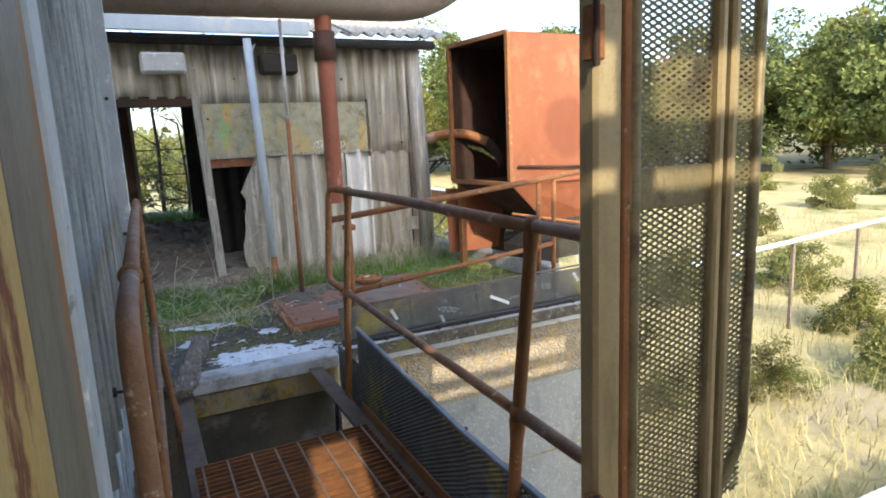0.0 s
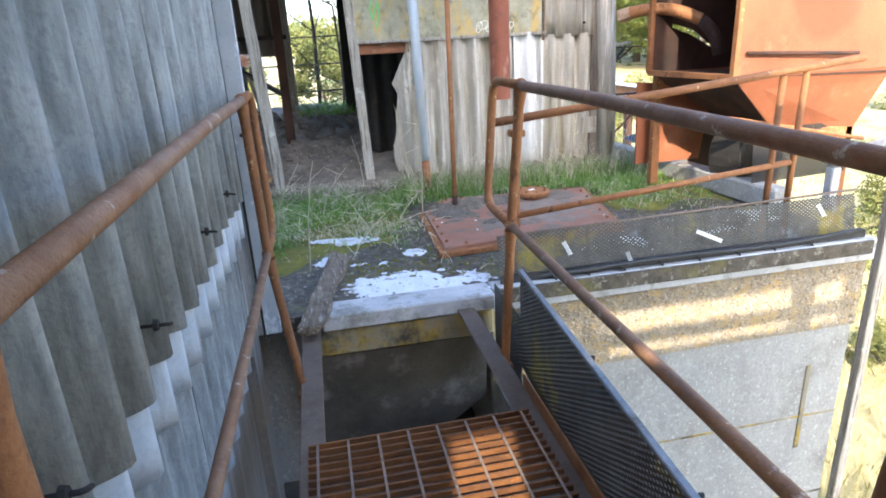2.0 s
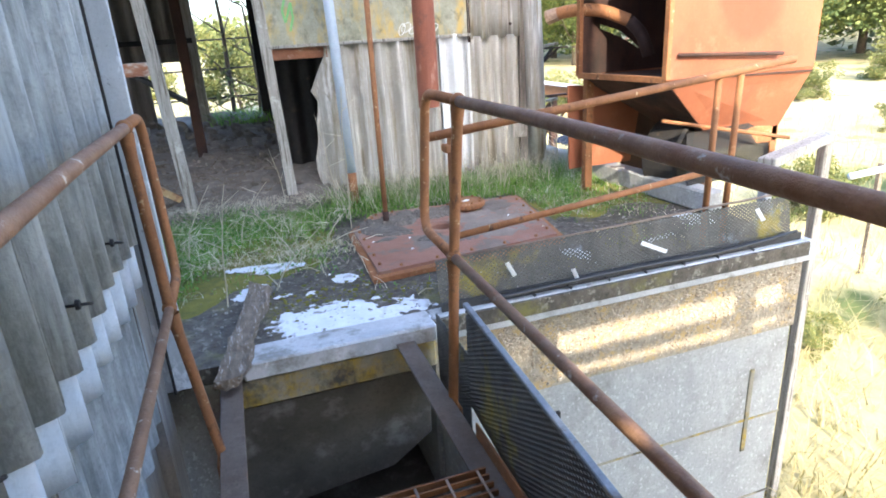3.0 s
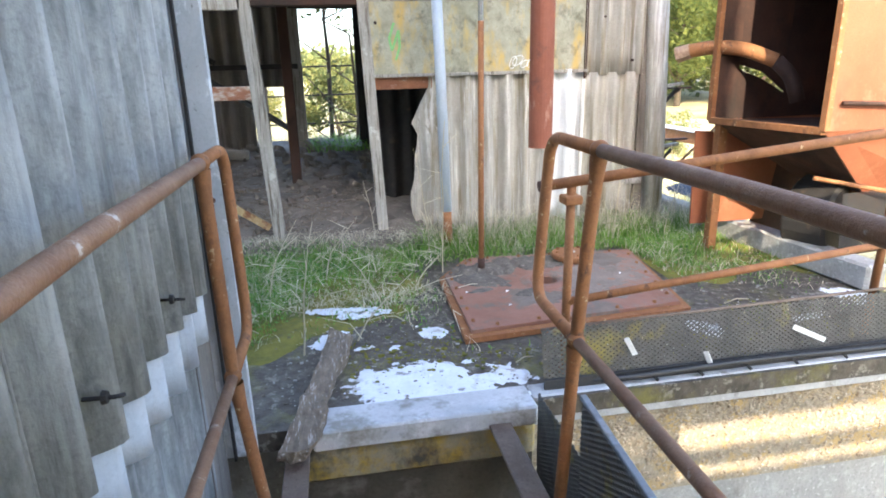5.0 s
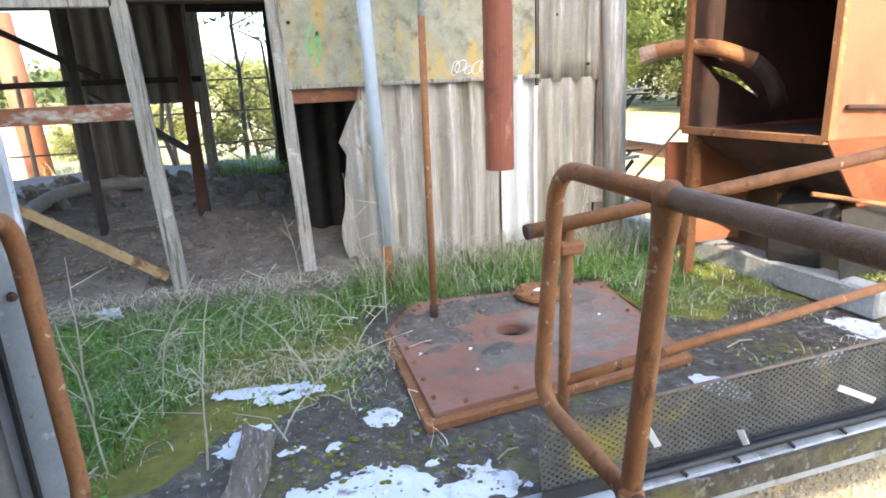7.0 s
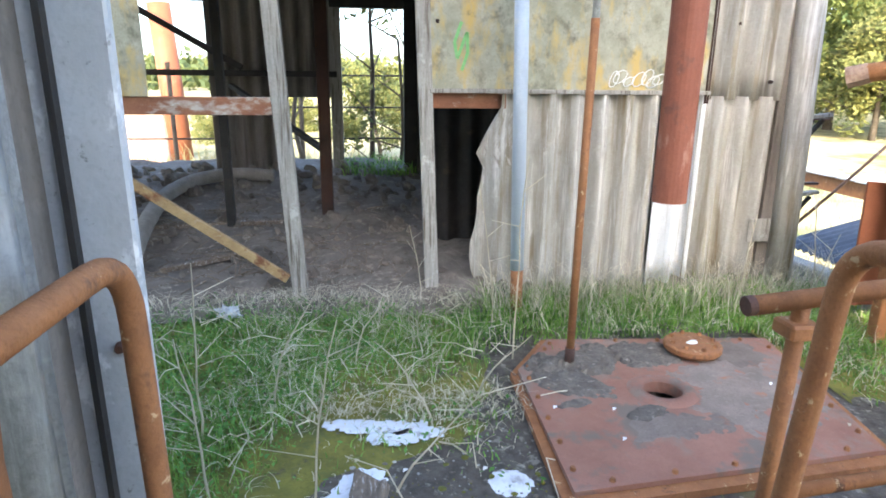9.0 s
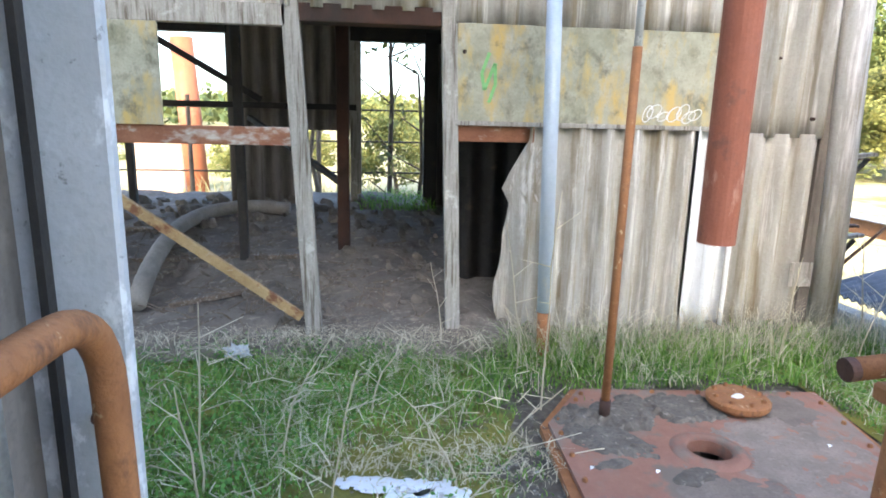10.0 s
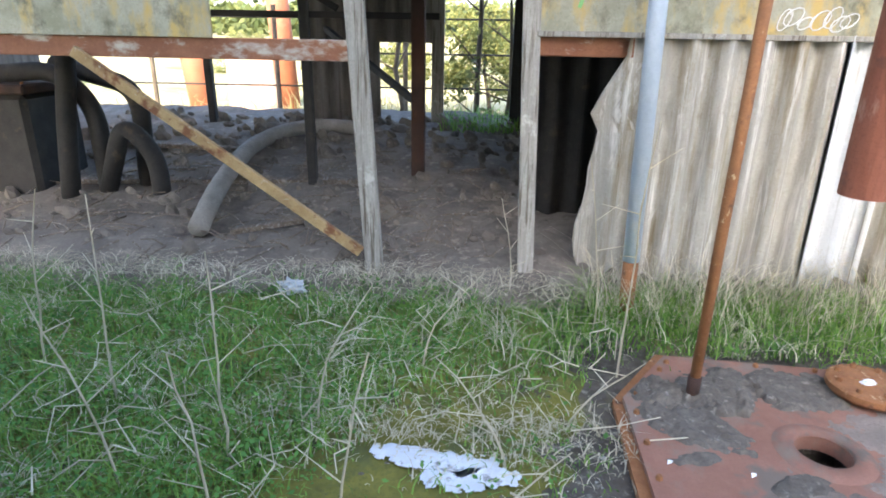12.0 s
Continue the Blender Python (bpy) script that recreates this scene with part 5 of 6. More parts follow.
def grass_zone(n, dens):
    out = []
    while len(out) < n:
        x, y = random.uniform(-3.4, 2.7), random.uniform(4.15, 6.25)
        if inside_hatch(x, y) or (x > -0.6 and x < 0.2 and y > 6.05):
            continue
        d = dens(x, y) + 0.35 * noise.noise(Vector((x * 2.2, y * 2.2, 3)))
        if random.random() < d:
            tuft = 1.0 + 0.55 * noise.noise(Vector((x * 7, y * 7, 9))) + 0.25 * noise.noise(Vector((x * 17, y * 17, 4)))
            out.append((x, y, SZ + 0.02, min(1.15, 0.45 + 0.7 * d) * tuft))
    return out


def lush(x, y):
    if x < 0.42:
        edge = 4.12 + 0.83 * min(1.0, max(0.0, (x + 0.62) * 2.6)) + 0.35 * max(0.0, x + 0.1)
        return min(1.0, max(0, (y - edge) * 2.4))
    if x < 1.8:
        return min(1.0, max(0, (y - 5.40) * 3.0 + 0.25))
    return min(1.0, max(0, (y - 4.75) * 1.4)) * (1 if x < 2.35 else 0.6)


blades("turf", grass_zone(44000, lush), GRASS, "short fresh green turf over the slab", 0.025, 0.08, 0.006, 1.1, (-0.5, 5.3, SZ))
blades("grass", grass_zone(8000, lush), GRASS, "tufts of longer green grass on the slab", 0.05, 0.125, 0.005, 1.2, (-0.5, 5.3, SZ), bends=3)
blades("dry_grass", grass_zone(6000, lambda x, y: (lush(x, y) * 0.7 + 0.04) * max(0.06, 0.30 + 1.5 * noise.noise(Vector((x * 4.5, y * 4.5, 21))))), STRAW, "dead straw-coloured grass among green", 0.04, 0.15, 0.005, 1.7, (-0.5, 5.3, SZ), bends=5)
blades("bleached_grass", grass_zone(3400, lambda x, y: lush(x, y) * (0.75 if x > -0.7 else 0.4)), STRAW, "bleached bent grass standing among the green", 0.05, 0.19, 0.005, 1.5, (-0.5, 5.3, SZ), bends=4)
blades("wall_green", [(random.uniform(0.45, 2.6), WY - 0.05 - abs(random.gauss(0, 0.22)), SZ + 0.02, 1.0) for _ in range(3000)], GRASS, "green grass tufts along the shed wall", 0.07, 0.24, 0.006, 1.1, (1.4, 6, SZ), bends=4)
blades("wall_grass", [(random.uniform(0.5, 2.7), WY - 0.06 - abs(random.gauss(0, 0.16)), SZ + 0.02, 1.0) for _ in range(2100)], STRAW, "pale dry grass along the shed wall", 0.10, 0.40, 0.0045, 0.9, (1.4, 6, SZ), bends=4)
blades("edge_grass", [(random.uniform(-0.55, 0.5), 4.95 + random.gauss(0, 0.08), SZ + 0.015, 0.7) for _ in range(700)], STRAW, "withered grass creeping over the slab", 0.03, 0.11, 0.005, 1.8, (0, 4.6, SZ), bends=5)
blades("litter", [(random.uniform(-2.6, 0.45), random.gauss(6.08, 0.14), SZ + 0.09, 1.0) for _ in range(2300)], STRAW, "dead straw litter along the shed threshold", 0.03, 0.14, 0.0045, 2.6, (-1, 6, SZ), bends=3)
vs, fs = [], []
for x, y, z, f in grass_zone(13000, lambda x, y: lush(x, y) * (1.0 if x < 0.0 else 0.35)):
    p = Vector((x, y, z + random.uniform(0.02, 0.075) * f))
    u = Vector((random.gauss(0, 1), random.gauss(0, 1), random.gauss(0, 0.5))).normalized()
    v = u.cross(Vector((random.gauss(0, 0.4), random.gauss(0, 0.4), 1))).normalized()
    q = random.uniform(0.006, 0.014)
    k = len(vs)
    vs += [p - u * q, p + v * q * 0.6, p + u * q, p - v * q * 0.6]
    fs.append((k, k + 1, k + 2, k + 3))
me = bpy.data.meshes.new("herb_leaves")
me.from_pydata(vs, [], fs)
me.materials.append(HERB)
tagged(new("herb_leaves", me), "dark green clover-like leaves in the turf", "weeds", kind="stuff")
bm = bmesh.new()
random.seed(5)
for i in range(150):
    x, y = random.uniform(-1.6, 0.55), random.uniform(4.3, 6.0)
    if lush(x, y) < 0.05 and random.random() < 0.7:
        continue
    a, l = random.random() * 6.28, random.uniform(0.06, 0.28)
    z = SZ + random.uniform(0.03, 0.10)
    p0 = Vector((x, y, z))
    p1 = p0 + Vector((math.cos(a) * l * 0.5, math.sin(a) * l * 0.5, random.uniform(0.0, 0.07)))
    p2 = p0 + Vector((math.cos(a + 0.4) * l, math.sin(a + 0.4) * l, random.uniform(-0.02, 0.06)))
    tube(bm, [p0, p1, p2], 0.0028, 5, r_end=0.0015)
solo("dead_stems", bm, STRAW, (-0.5, 5.2, SZ), "tangle of bleached dead stems lying in grass", "stems", kind="stuff")


def stalk(x, y, h, lean, seed):
    random.seed(seed)
    bm = bmesh.new()
    p = Vector((x, y, SZ))
    pts = [p.copy()]
    for i in range(6):
        p = p + Vector((lean[0] * h / 6 * (0.3 + i * 0.25) + random.uniform(-0.01, 0.01), lean[1] * h / 6 * (0.3 + i * 0.25) + random.uniform(-0.01, 0.01), h / 6))
        pts.append(p.copy())
    tube(bm, pts, 0.0046, 6, r_end=0.0018)
    for i in range(4):
        q = pts[2 + i % 4]
        a = random.random() * 6.28
        l = random.uniform(0.06, 0.16)
        tube(bm, [q, q + Vector((math.cos(a) * l, math.sin(a) * l, l * random.uniform(0.2, 0.9)))], 0.0022, 4, r_end=0.001)
    solo("dead_stalk", bm, STRAW, (x, y, SZ), "tall bleached dead weed stalk in the grass", "weed", group="dead stalks")


for i, (x, y, h, lx, ly) in enumerate(((-0.30, 4.35, 0.62, 0.12, 0.05), (-0.62, 4.45, 0.55, -0.1, 0.0), (-0.72, 4.75, 0.70, 0.05, -0.1), (-0.95, 4.6, 0.6, -0.25, 0.0), (-0.50, 4.95, 0.5, 0.4, 0.1), (0.53, 5.35, 0.95, 0.02, 0.0), (0.50, 5.7, 0.75, -0.1, 0.0),
                                          (-1.2, 5.0, 0.75, 0.1, 0.0), (-0.2, 5.3, 0.4, 0.6, 0.1), (0.1, 4.8, 0.35, -0.6, 0.1), (0.3, 5.0, 0.3, 0.7, -0.2), (1.85, 5.7, 0.6, 0.1, 0.0), (2.45, 5.9, 0.65, -0.1, 0.0), (-1.6, 5.2, 0.7, 0.2, 0), (2.2, 5.6, 0.5, 0.3, 0.0), (-0.05, 4.45, 0.3, 0.9, 0.3), (0.16, 6.02, 0.5, -0.1, 0.0))):
    stalk(x, y, h, (lx, ly), i)

random.seed(11)


def scatter(name, n, material, label, category, where, q0, q1, base):
    """Small stones and crumbs lying about, one object."""
    pv, pf = [], []
    for i in range(n):
        x, y = where()
        if inside_hatch(x, y):
            continue
        q = q0 + (q1 - q0) * random.random() ** 4
        k = len(pv)
        w, h = random.uniform(0.7, 1.5), random.uniform(0.35, 0.8)
        pv += [Vector((x + v.x * q * w, y + v.y * q, SZ + q * 0.3 + v.z * q * h)) - Vector(base) for v in ico_v]
        pf += [[j + k for j in f] for f in ico_f]
    me = bpy.data.meshes.new(name)
    me.from_pydata(pv, [], pf)
    me.materials.append(material)
    ob = new(name, me)
    ob.location = base
    tagged(ob, label, category, kind="stuff")


def on_slab():
    return random.uniform(-0.45, 2.75), 3.88 + 1.1 * random.random()


def by_hatch():
    return random.uniform(-0.1, 2.3), random.gauss(4.25, 0.12)


scatter("grit", 1300, CONC, "loose pale grit and pebbles on the slab", "grit", on_slab, 0.002, 0.009, (1, 4.3, SZ))
scatter("crumbs", 2600, ASH, "dark crumbs of ash and dirt on the slab", "dirt", on_slab, 0.002, 0.009, (1, 4.3, SZ))
scatter("moss_tufts", 1500, MOSS, "small tufts of moss round the hatch", "moss", by_hatch, 0.003, 0.014, (1, 4.3, SZ))

# meadow beside the works
spots = []
while len(spots) < 30000:
    r, a = 3.2 + 26 * random.random() ** 1.7, random.uniform(-0.9, 1.45)
    x, y = r * math.cos(a) + 1.5, r * math.sin(a)
    if x < 3.1 and y > 3.5 and y < 9:
        continue
    spots.append((x, y, land(x, y), 0.7 + 0.04 * r))
blades("meadow_grass", spots, DRY_FIELD, "tall dry yellow meadow grass", 0.2, 0.7, 0.017, 1.2, (8, 4, GZ))
spots = []
while len(spots) < 3500:
    x, y = random.uniform(-6, 4), 9.0 + abs(random.gauss(0, 2.5))
    spots.append((x, y, land(x, y), 1.0))
blades("bank_grass", spots, DRY_FIELD, "dry grass and weeds behind the shed", 0.15, 0.5, 0.02, 0.9, (-1, 10, 0))


def leaf_cloud(centres, n, size, shape=(1, 1, 0.8)):
    """Many small leaves scattered over clumps."""
    verts, faces = [], []
    for c, r in centres:
        for _ in range(n):
            d = Vector((random.gauss(0, 1), random.gauss(0, 1), random.gauss(0, 1))).normalized() * r * (0.55 + 0.5 * random.random())
            p = Vector(c) + Vector((d.x * shape[0], d.y * shape[1], d.z * shape[2]))
            u = Vector((random.gauss(0, 1), random.gauss(0, 1), random.gauss(0, 1))).normalized()
            v = u.orthogonal().normalized()
            s = size * (0.6 + 0.8 * random.random())
            i = len(verts)
            verts += [p - u * s, p + v * s * 0.5, p + u * s, p - v * s * 0.5]
            faces.append((i, i + 1, i + 2, i + 3))
    return verts, faces


def tree(name, base, h, spread, leaf, label, seed, clumps=88, per=210, size=0.15):
    random.seed(seed)
    t = thing(name, base, label, "tree", group="trees round the works")
    b = Vector(base)
    bm = bmesh.new()
    top = b + Vector((random.uniform(-0.3, 0.3), random.uniform(-0.3, 0.3), h * 0.8))
    mid = b.lerp(top, 0.5) + Vector((random.uniform(-0.25, 0.25), random.uniform(-0.25, 0.25), 0))
    tube(bm, [b - Vector((0, 0, 0.2)), b.lerp(mid, 0.5), mid, mid.lerp(top, 0.5), top], h * 0.024, 8, r_end=h * 0.006)
    centres = []
    for i in range(11):
        f = 0.16 + 0.76 * i / 10
        p = b.lerp(top, f)
        a = i * 2.4 + random.random()
        l = spread * (1.1 - 0.6 * f) * random.uniform(0.7, 1.1)
        q = p + Vector((math.cos(a) * l, math.sin(a) * l, l * random.uniform(0.2, 0.6)))
        tube(bm, [p, p.lerp(q, 0.5) + Vector((0, 0, -0.05 * l)), q], h * 0.008, 5, r_end=h * 0.002)
        for k in range(clumps // 11):
            w = q.lerp(p, random.random() * 0.7) + Vector((random.gauss(0, 1), random.gauss(0, 1), random.gauss(0, 0.7))) * spread * 0.22
            centres.append((w, spread * random.uniform(0.16, 0.33)))
    part("trunk", bm, BARK, t, smooth=True)
    vs, fs = leaf_cloud(centres, per, size)
    me = bpy.data.meshes.new("crown")
    me.from_pydata([v - b for v in vs], [], fs)
    me.materials.append(leaf)
    c = new("crown", me)
    c.parent = t
    c["base"] = list(base)
    return t


t1 = tree("tree", (41.0, 31.0, land(41, 31)), 11.5, 4.8, LEAF, "broad green tree turning yellow in the meadow", 1)
t2 = tree("tree", (33.0, 40.0, land(33, 40)), 9.5, 3.8, LEAF_YELLOW, "yellowing leafy tree in the meadow", 2)
t3 = tree("bush", (0.1, 13.4, land(0.1, 13.4)), 1.7, 0.9, LEAF_YELLOW, "low yellow-green bush behind the shed", 3, 66, 130, 0.034)
random.seed(21)
for x, y, src, sc in ((46, 24, t1, 1.15), (49, 30, t2, 1.3), (52, 18, t1, 1.2), (46, 37, t1, 1.2), (38, 36, t1, 0.95), (55, 25, t1, 1.4), (51, 9, t2, 1.2), (57, 14, t1, 1.3), (27, 47, t1, 1.0), (22, 52, t2, 1.1), (17, 48, t1, 0.8), (36, 48, t1, 1.3), (58, 3, t1, 1.2), (60, -8, t1, 1.2), (30, 56, t1, 1.3),
                       (11, 24, t3, 1.2), (8.5, 19, t3, 0.9), (14, 26, t3, 1.5), (24, 22, t3, 1.3), (28, 17, t3, 1.2), (32, 24, t3, 1.6), (20, 15, t3, 0.9), (35, 18, t3, 1.5), (30, 9, t3, 1.2),
                       (8, 6, t3, 0.7), (10.3, 5.2, t3, 0.8), (7.2, 8.2, t3, 0.6), (12, 7, t3, 0.9), (9.2, 3.2, t3, 0.6), (14, 9.5, t3, 1.0), (11, 10.5, t3, 1.0), (6.3, 6.4, t3, 0.45), (13.2, 4.5, t3, 0.9), (16, 6.5, t3, 1.1),
                       (-3.5, 17, t3, 0.7), (1.4, 16, t3, 0.85), (-6.5, 20, t3, 0.8), (2.6, 13.5, t3, 0.7), (-2.0, 19, t3, 0.8), (3.2, 16.0, t3, 0.9)):
    copy_thing(src, pose(x, y, land(x, y) - (0.45 * sc if src is t3 else 0.0), 0, 0, random.uniform(0, 360)) @ Matrix.Scale(sc, 4))
# thin bare saplings just behind the shed
def sapling(x, y, h, seed):
    random.seed(seed)
    s = thing("sapling", (x, y, land(x, y)), "thin dark sapling with few leaves behind the shed", "tree", group="saplings")
    bm = bmesh.new()
    z = land(x, y)
    pts = [Vector((x + random.uniform(-0.05, 0.05), y, z + h * i / 6)) for i in range(7)]
    tube(bm, pts, 0.035, 7, r_end=0.012)
    centres = []
    for i in range(9):
        p = pts[2 + i % 5]
        a = random.random() * 6.28
        q = p + Vector((math.cos(a) * 0.5, math.sin(a) * 0.4, random.uniform(0.1, 0.5)))
        part("branch", tube(bmesh.new(), [p, q], 0.012, 5, r_end=0.004), BARK, s)
        centres.append((q, 0.16))
    part("trunk", bm, BARK, s, smooth=True)
    vs, fs = leaf_cloud(centres, 16, 0.04)
    me = bpy.data.meshes.new("crown")
    me.from_pydata([v - Vector((x, y, z)) for v in vs], [], fs)
    me.materials.append(LEAF_YELLOW)
    c = new("crown", me)
    c.parent = s


sapling(-0.12, 9.6, 2.9, 5)
sapling(0.33, 9.3, 3.0, 6)
sapling(0.22, 9.1, 2.8, 7)
sapling(-1.0, 10.4, 2.4, 8)

# far wooded hills
random.seed(31)
vs, fs = [], []
for i in range(2600):
    a = random.uniform(-0.5, 2.6)
    r = random.uniform(60, 130)
    x, y = r * math.cos(a), r * math.sin(a)
    hh = (9.5 + (r - 60) * 0.14) * (0.75 + 0.5 * noise.noise(Vector((a * 4, 0, 0)))) * (1.0 if a < 1.05 else max(0.12, 1.0 - (a - 1.05) * 2.4))
    z = land(x, y)
    v, f = leaf_cloud([(Vector((x, y, z + random.uniform(0.1, 1) * hh)), random.uniform(2.0, 4.0))], 42, 0.42)
    k = len(vs)
    vs += v
    fs += [tuple(q + k for q in w) for w in f]
me = bpy.data.meshes.new("far_woods")
me.from_pydata(vs, [], fs)
me.materials.append(LEAF_FAR)
tagged(new("far_woods", me), "hazy wooded hills in the distance", "woods", kind="stuff")

# wire fence and orange pipework behind the shed
fence = thing("wire_fence", (-1, 11.0, 0), "rusty wire fence behind the shed", "fence")
for z in (0.55, 0.95, 1.35):
    part("wire", tube(bmesh.new(), [(-5, 11.0, z), (4, 11.0, z + 0.03)], 0.012, 5), BLACK, fence)
for x in (-4.2, -2.6, -1.0, 0.6, 2.2):
    part("post", tube(bmesh.new(), [(x, 11.0, -0.2), (x, 11.0, 1.5)], 0.03, 8), BARK, fence)
for x, h, r in ((-4.5, 1.05, 0.20), (-3.1, 2.4, 0.17)):
    solo("orange_pipe", tube(bmesh.new(), [(x, 13.0, -0.3), (x - 0.15, 13.0, h)], r, 16), RUST_ORANGE, (x, 13.0, -0.2), "upright orange rusted pipe beyond the fence", "pipe", group="orange pipes", smooth=True)
solo("concrete_tank", boxed(-4.2, -3.4, 13.2, 14.0, -0.3, 0.95, bevel=0.03), surf("pinkish_block", (0.45, 0.30, 0.25), (0.55, 0.40, 0.34), 4), (-3.8, 13.5, -0.3), "pinkish painted block between the pipes", "tank")

# brackets on the shed's side, leaning pole, rusty beam on posts beyond
for z, r0 in ((1.085, 0.014), (0.65, 0.016)):
    b = thing("wall_bracket", (2.7, 6.65, z), "dark steel bracket sticking out of the shed side", "bracket", group="shed brackets")
    part("arm", bar_between(bmesh.new(), (2.60, 6.65, z), (2.96, 6.65, z), 0.05, r0, bevel=0.003), RUST_AND_SHADE, b)
    part("brace", bar_between(bmesh.new(), (2.60, 6.65, z - 0.20), (2.86, 6.65, z - 0.01), 0.018, 0.018, bevel=0.003), RUST_AND_SHADE, b)
solo("leaning_pole", tube(bmesh.new(), [(2.60, 6.5, 0.27), (3.05, 6.5, 0.68), (3.55, 6.5, 1.16)], 0.011, 8), RUST_RAIL, (2.6, 6.5, 0.2), "thin rusty pole leaning against the shed side", "pole", smooth=True)
bridge = thing("beam_bridge", (5.25, 10.5, land(5.25, 10.5)), "long rusty steel beam on low posts behind the shed", "beam")
part("beam", boxed(5.15, 5.33, 7.6, 15.0, 0.12, 0.29, bevel=0.01), RUST, bridge)
part("top_plate", boxed(5.12, 5.36, 7.6, 15.0, 0.292, 0.312, bevel=0.003), CONC_PALE, bridge, "pale weathered top flange")
for y in (8.0, 11.0, 14.0):
    part("post", boxed(5.18, 5.30, y, y + 0.12, land(5.24, y) - 0.1, 0.118, bevel=0.01), RUST_AND_SHADE, bridge)

# pale timber stand beyond the hopper, ribbed sheet behind the kerb, old beam on the grass
stand = thing("timber_stand", (3.1, 4.2, GZ), "pale weathered timber stand beside the hopper", "stand")
part("post", boxed(2.78, 2.84, 4.02, 4.08, SZ, 0.42, bevel=0.006), CONC_PALE, stand, "white painted post")
part("rail", bar_between(bmesh.new(), (2.78, 4.04, 0.46), (3.75, 4.45, 0.46), 0.10, 0.06, bevel=0.006), TIMBER, stand)
part("post", boxed(3.68, 3.75, 4.40, 4.47, GZ, 0.42, bevel=0.006), TIMBER, stand)
bm = corrugated((2.95, 5.7, 0.16), (0, 1, 0), Vector((-0.25, 0, 1)), 1.2, 0.7, pitch=0.07, amp=0.012)
solo("ribbed_sheet", bm, surf("dark_blue_ribbed_steel", (0.05, 0.06, 0.08), (0.10, 0.12, 0.15), 6, 0.5, 0.4), (3.1, 6.2, 0.16), "dark blue-grey ribbed sheet lying behind the kerb", "sheet")
bm = bar_between(bmesh.new(), (4.4, 3.25, -2.45), (7.2, 3.0, -2.3), 0.22, 0.2, bevel=0.02)
solo("white_beam", bm, CONC_PALE, (5, 3.2, -2.6), "long pale concrete beam lying in the grass", "beam")
rack = thing("pipe_rack", (11, 8, GZ), "old pipe on low trestles across the meadow", "pipe")
part("pipe", tube(bmesh.new(), [(8.2, 7.6, -1.05), (16, 7.9, -0.85)], 0.05, 10), GALV, rack, smooth=True)
for x in (9.0, 11.2, 13.4, 15.6):
    part("trestle", boxed(x - 0.03, x + 0.03, 7.72, 7.78, GZ - 0.1, -0.98), ROTTEN, rack)

random.seed(17)
for a, b, w in (((-2.6, 6.95, 0), (-0.75, 7.15, 0), 0.07), ((-2.9, 7.75, 0), (-1.7, 7.6, 0), 0.09), ((-1.35, 6.35, 0), (-0.9, 6.55, 0), 0.04)):
    a = (a[0], a[1], shed_floor(a[0], a[1]) + 0.02)
    b = (b[0], b[1], shed_floor(b[0], b[1]) + 0.02)
    solo("plank", bar_between(bmesh.new(), a, b, w, 0.03, bevel=0.004), ROTTEN, a, "old grey plank half buried in the soil", "plank", group="planks in the shed")
bm = bmesh.new()
for i in range(700):
    x, y = random.uniform(-3.2, 0.3), random.uniform(6.15, 8.6)
    q = (random.uniform(0.006, 0.045) * random.random() + 0.005) * (1.5 if y > 7.6 else 1.0)
    bmesh.ops.create_icosphere(bm, subdivisions=1, radius=q, matrix=pose(x, y, shed_floor(x, y) + q * 0.3, random.random() * 90, random.random() * 90, 0) @ Matrix.Diagonal((1.5, 1, 0.6, 1)))
solo("rubble", bm, SOIL, (-1.2, 7.2, 0.3), "small clods and rubble on the shed floor", "rubble", kind="stuff")
bm = bmesh.new()
for i in range(230):
    x, y = random.uniform(-2.9, 0.1), 6.15 + 1.6 * random.random() ** 1.6
    a, l = random.random() * 6.28, random.uniform(0.08, 0.3)
    p = Vector((x, y, shed_floor(x, y) + 0.012))
    q = Vector((x + l * math.cos(a), y + l * math.sin(a), shed_floor(x + l * math.cos(a), y + l * math.sin(a)) + 0.015 + random.random() * 0.04))
    tube(bm, [p, p.lerp(q, 0.5) + Vector((0.01, 0.01, 0.01)), q], 0.005, 5, r_end=0.002)
solo("twigs", bm, ROTTEN, (-1.2, 6.9, 0.3), "scattered dead twigs on the shed floor", "twigs", kind="stuff")
random.seed(9)
bm = bmesh.new()
bmesh.ops.create_icosphere(bm, subdivisions=3, radius=0.045)
for v in bm.verts:
    d = v.co.normalized()
    v.co = d * 0.05 * (1 + 0.9 * noise.noise(d * 3.1) + 0.5 * noise.noise(d * 8.0))
    v.co.z *= 0.55
bmesh.ops.translate(bm, verts=bm.verts, vec=(-0.86, 5.86, SZ + 0.085))
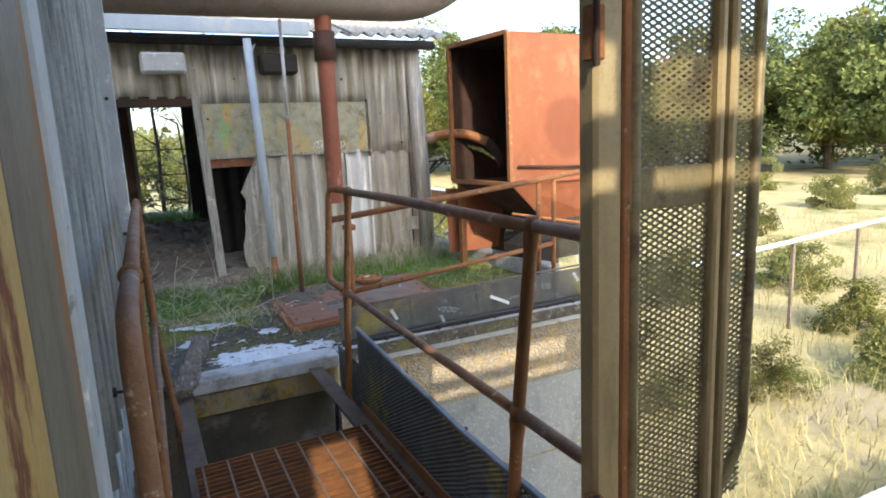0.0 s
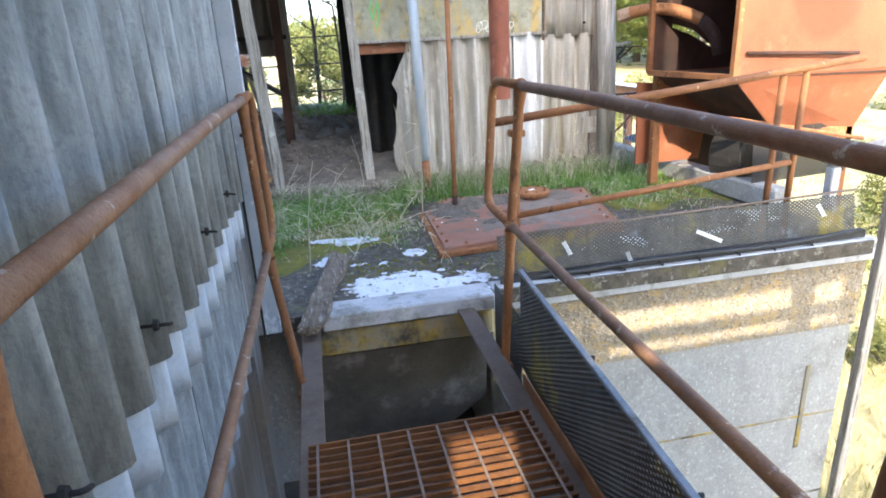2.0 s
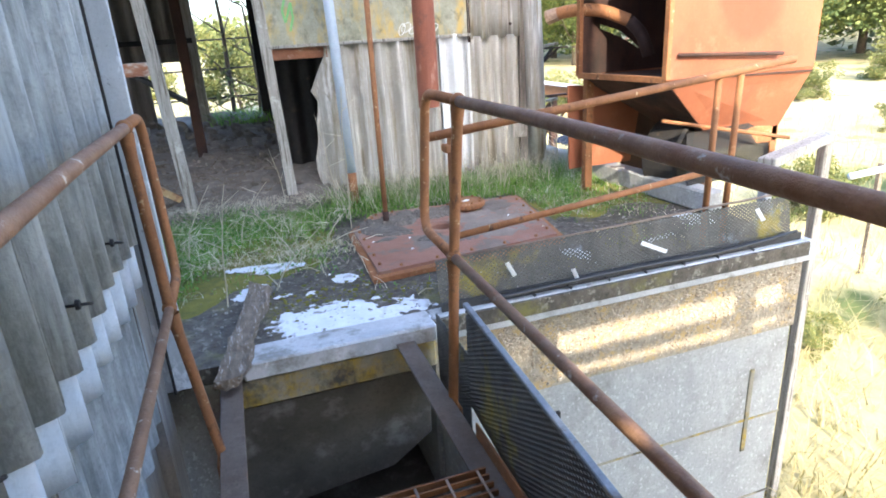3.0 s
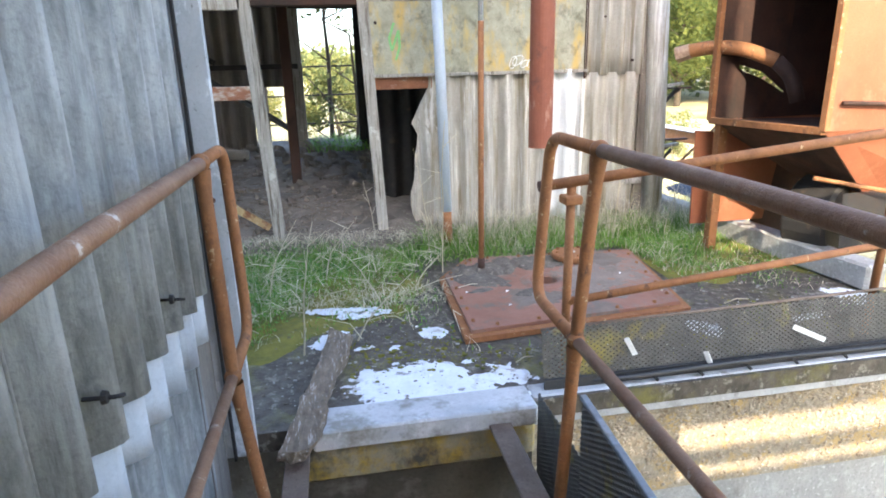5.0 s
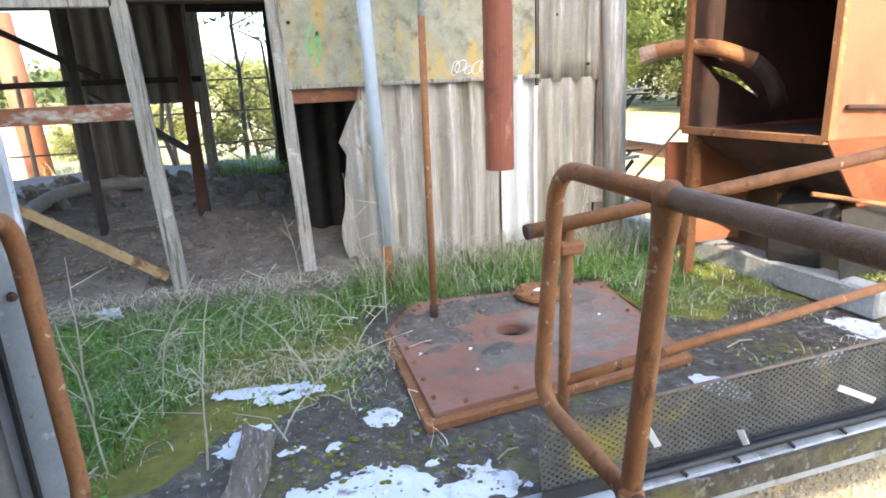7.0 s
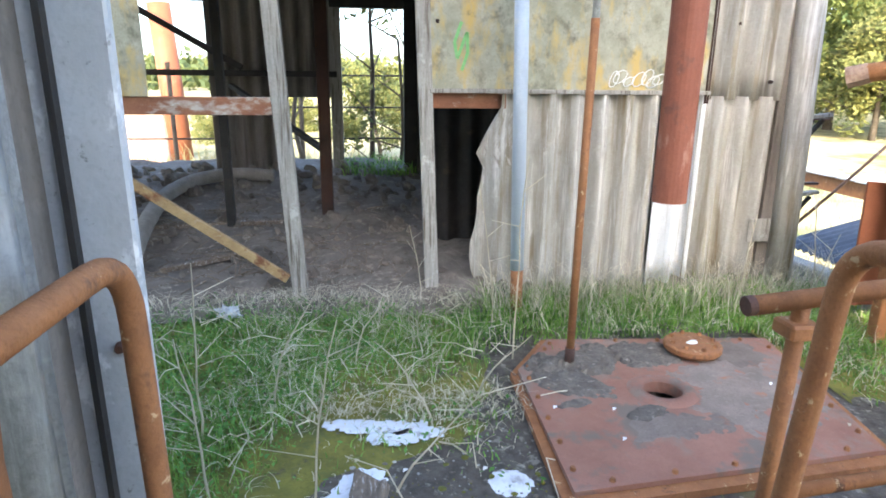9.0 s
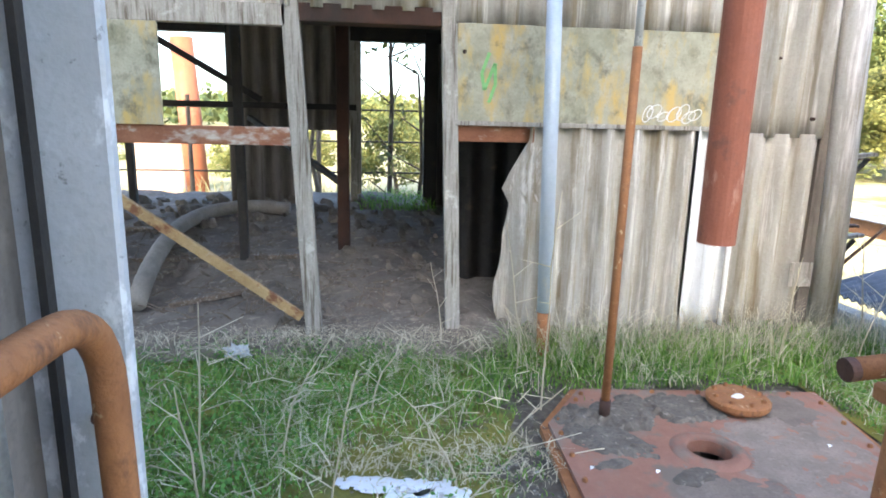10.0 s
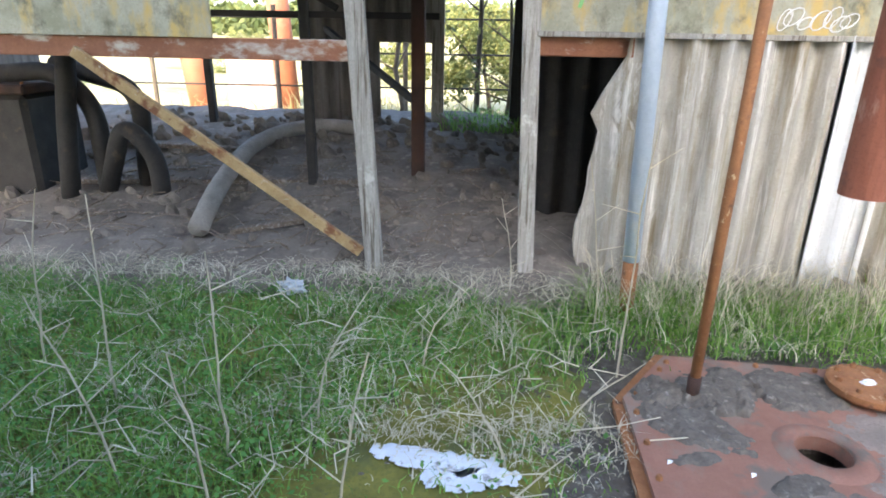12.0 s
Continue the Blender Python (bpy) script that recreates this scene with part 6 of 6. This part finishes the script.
solo("plastic_scrap", bm, ASBESTOS_PALE, (-0.86, 5.86, SZ + 0.05), "crumpled pale plastic scrap in the grass", "litter")

# brackets on the shed corner, weeds in the rear doorway, fallen bits on the slab
for z in (1.12, 0.66):
    b = thing("angle_bracket", (2.45, 6.16, z), "black angle bracket with a pale top on shed corner", "bracket", group="corner brackets")
    part("arm", bar_between(bmesh.new(), (2.40, 6.16, z), (2.58, 6.16, z + 0.02), 0.05, 0.02), TIMBER, b)
    part("strut", bar_between(bmesh.new(), (2.40, 6.16, z - 0.17), (2.54, 6.16, z - 0.01), 0.02, 0.02), BLACK, b)
random.seed(41)
blades("doorway_weeds", [(random.uniform(-0.35, 0.3), random.uniform(8.2, 9.1), shed_floor(0, 8.4), 1.0) for _ in range(700)], GRASS, "green weeds in the rear doorway", 0.05, 0.2, 0.012, 1.2, (0, 8.6, 0.4))
for x, y, l, a in ((0.62, 4.05, 0.10, 0.4), (1.25, 4.12, 0.07, 1.0), (1.9, 4.45, 0.16, 0.15), (0.2, 4.62, 0.12, 2.4), (2.3, 4.1, 0.08, 2.0)):
    bm = tube(bmesh.new(), [(x, y, SZ + 0.006), (x + l * 0.5 * math.cos(a), y + l * 0.5 * math.sin(a), SZ + 0.02), (x + l * math.cos(a), y + l * math.sin(a), SZ + 0.006)], 0.0035, 6)
    solo("twig", bm, STRAW, (x, y, SZ), "short dry twig lying on the slab", "twig", group="twigs on the slab")
random.seed(43)
for i in range(26):
    x, y = random.uniform(-0.3, 2.6), random.uniform(3.95, 4.9)
    if inside_hatch(x, y) and y < 4.2:
        continue
    z = top + 0.008 if inside_hatch(x, y) and x < 1.6 and y > 4.5 else SZ + 0.004
    bm = bmesh.new()
    plate(bm, [(x, y, z), (x + 0.014, y + 0.005, z + 0.004), (x + 0.02, y + 0.018, z), (x + 0.004, y + 0.015, z + 0.005)], 0.0015)
    solo("fallen_leaf", bm, random.choice((STRAW, LEAF_YELLOW, PAPER)), (x, y, z), "tiny dry curled leaf on the slab", "leaf", group="fallen leaves")
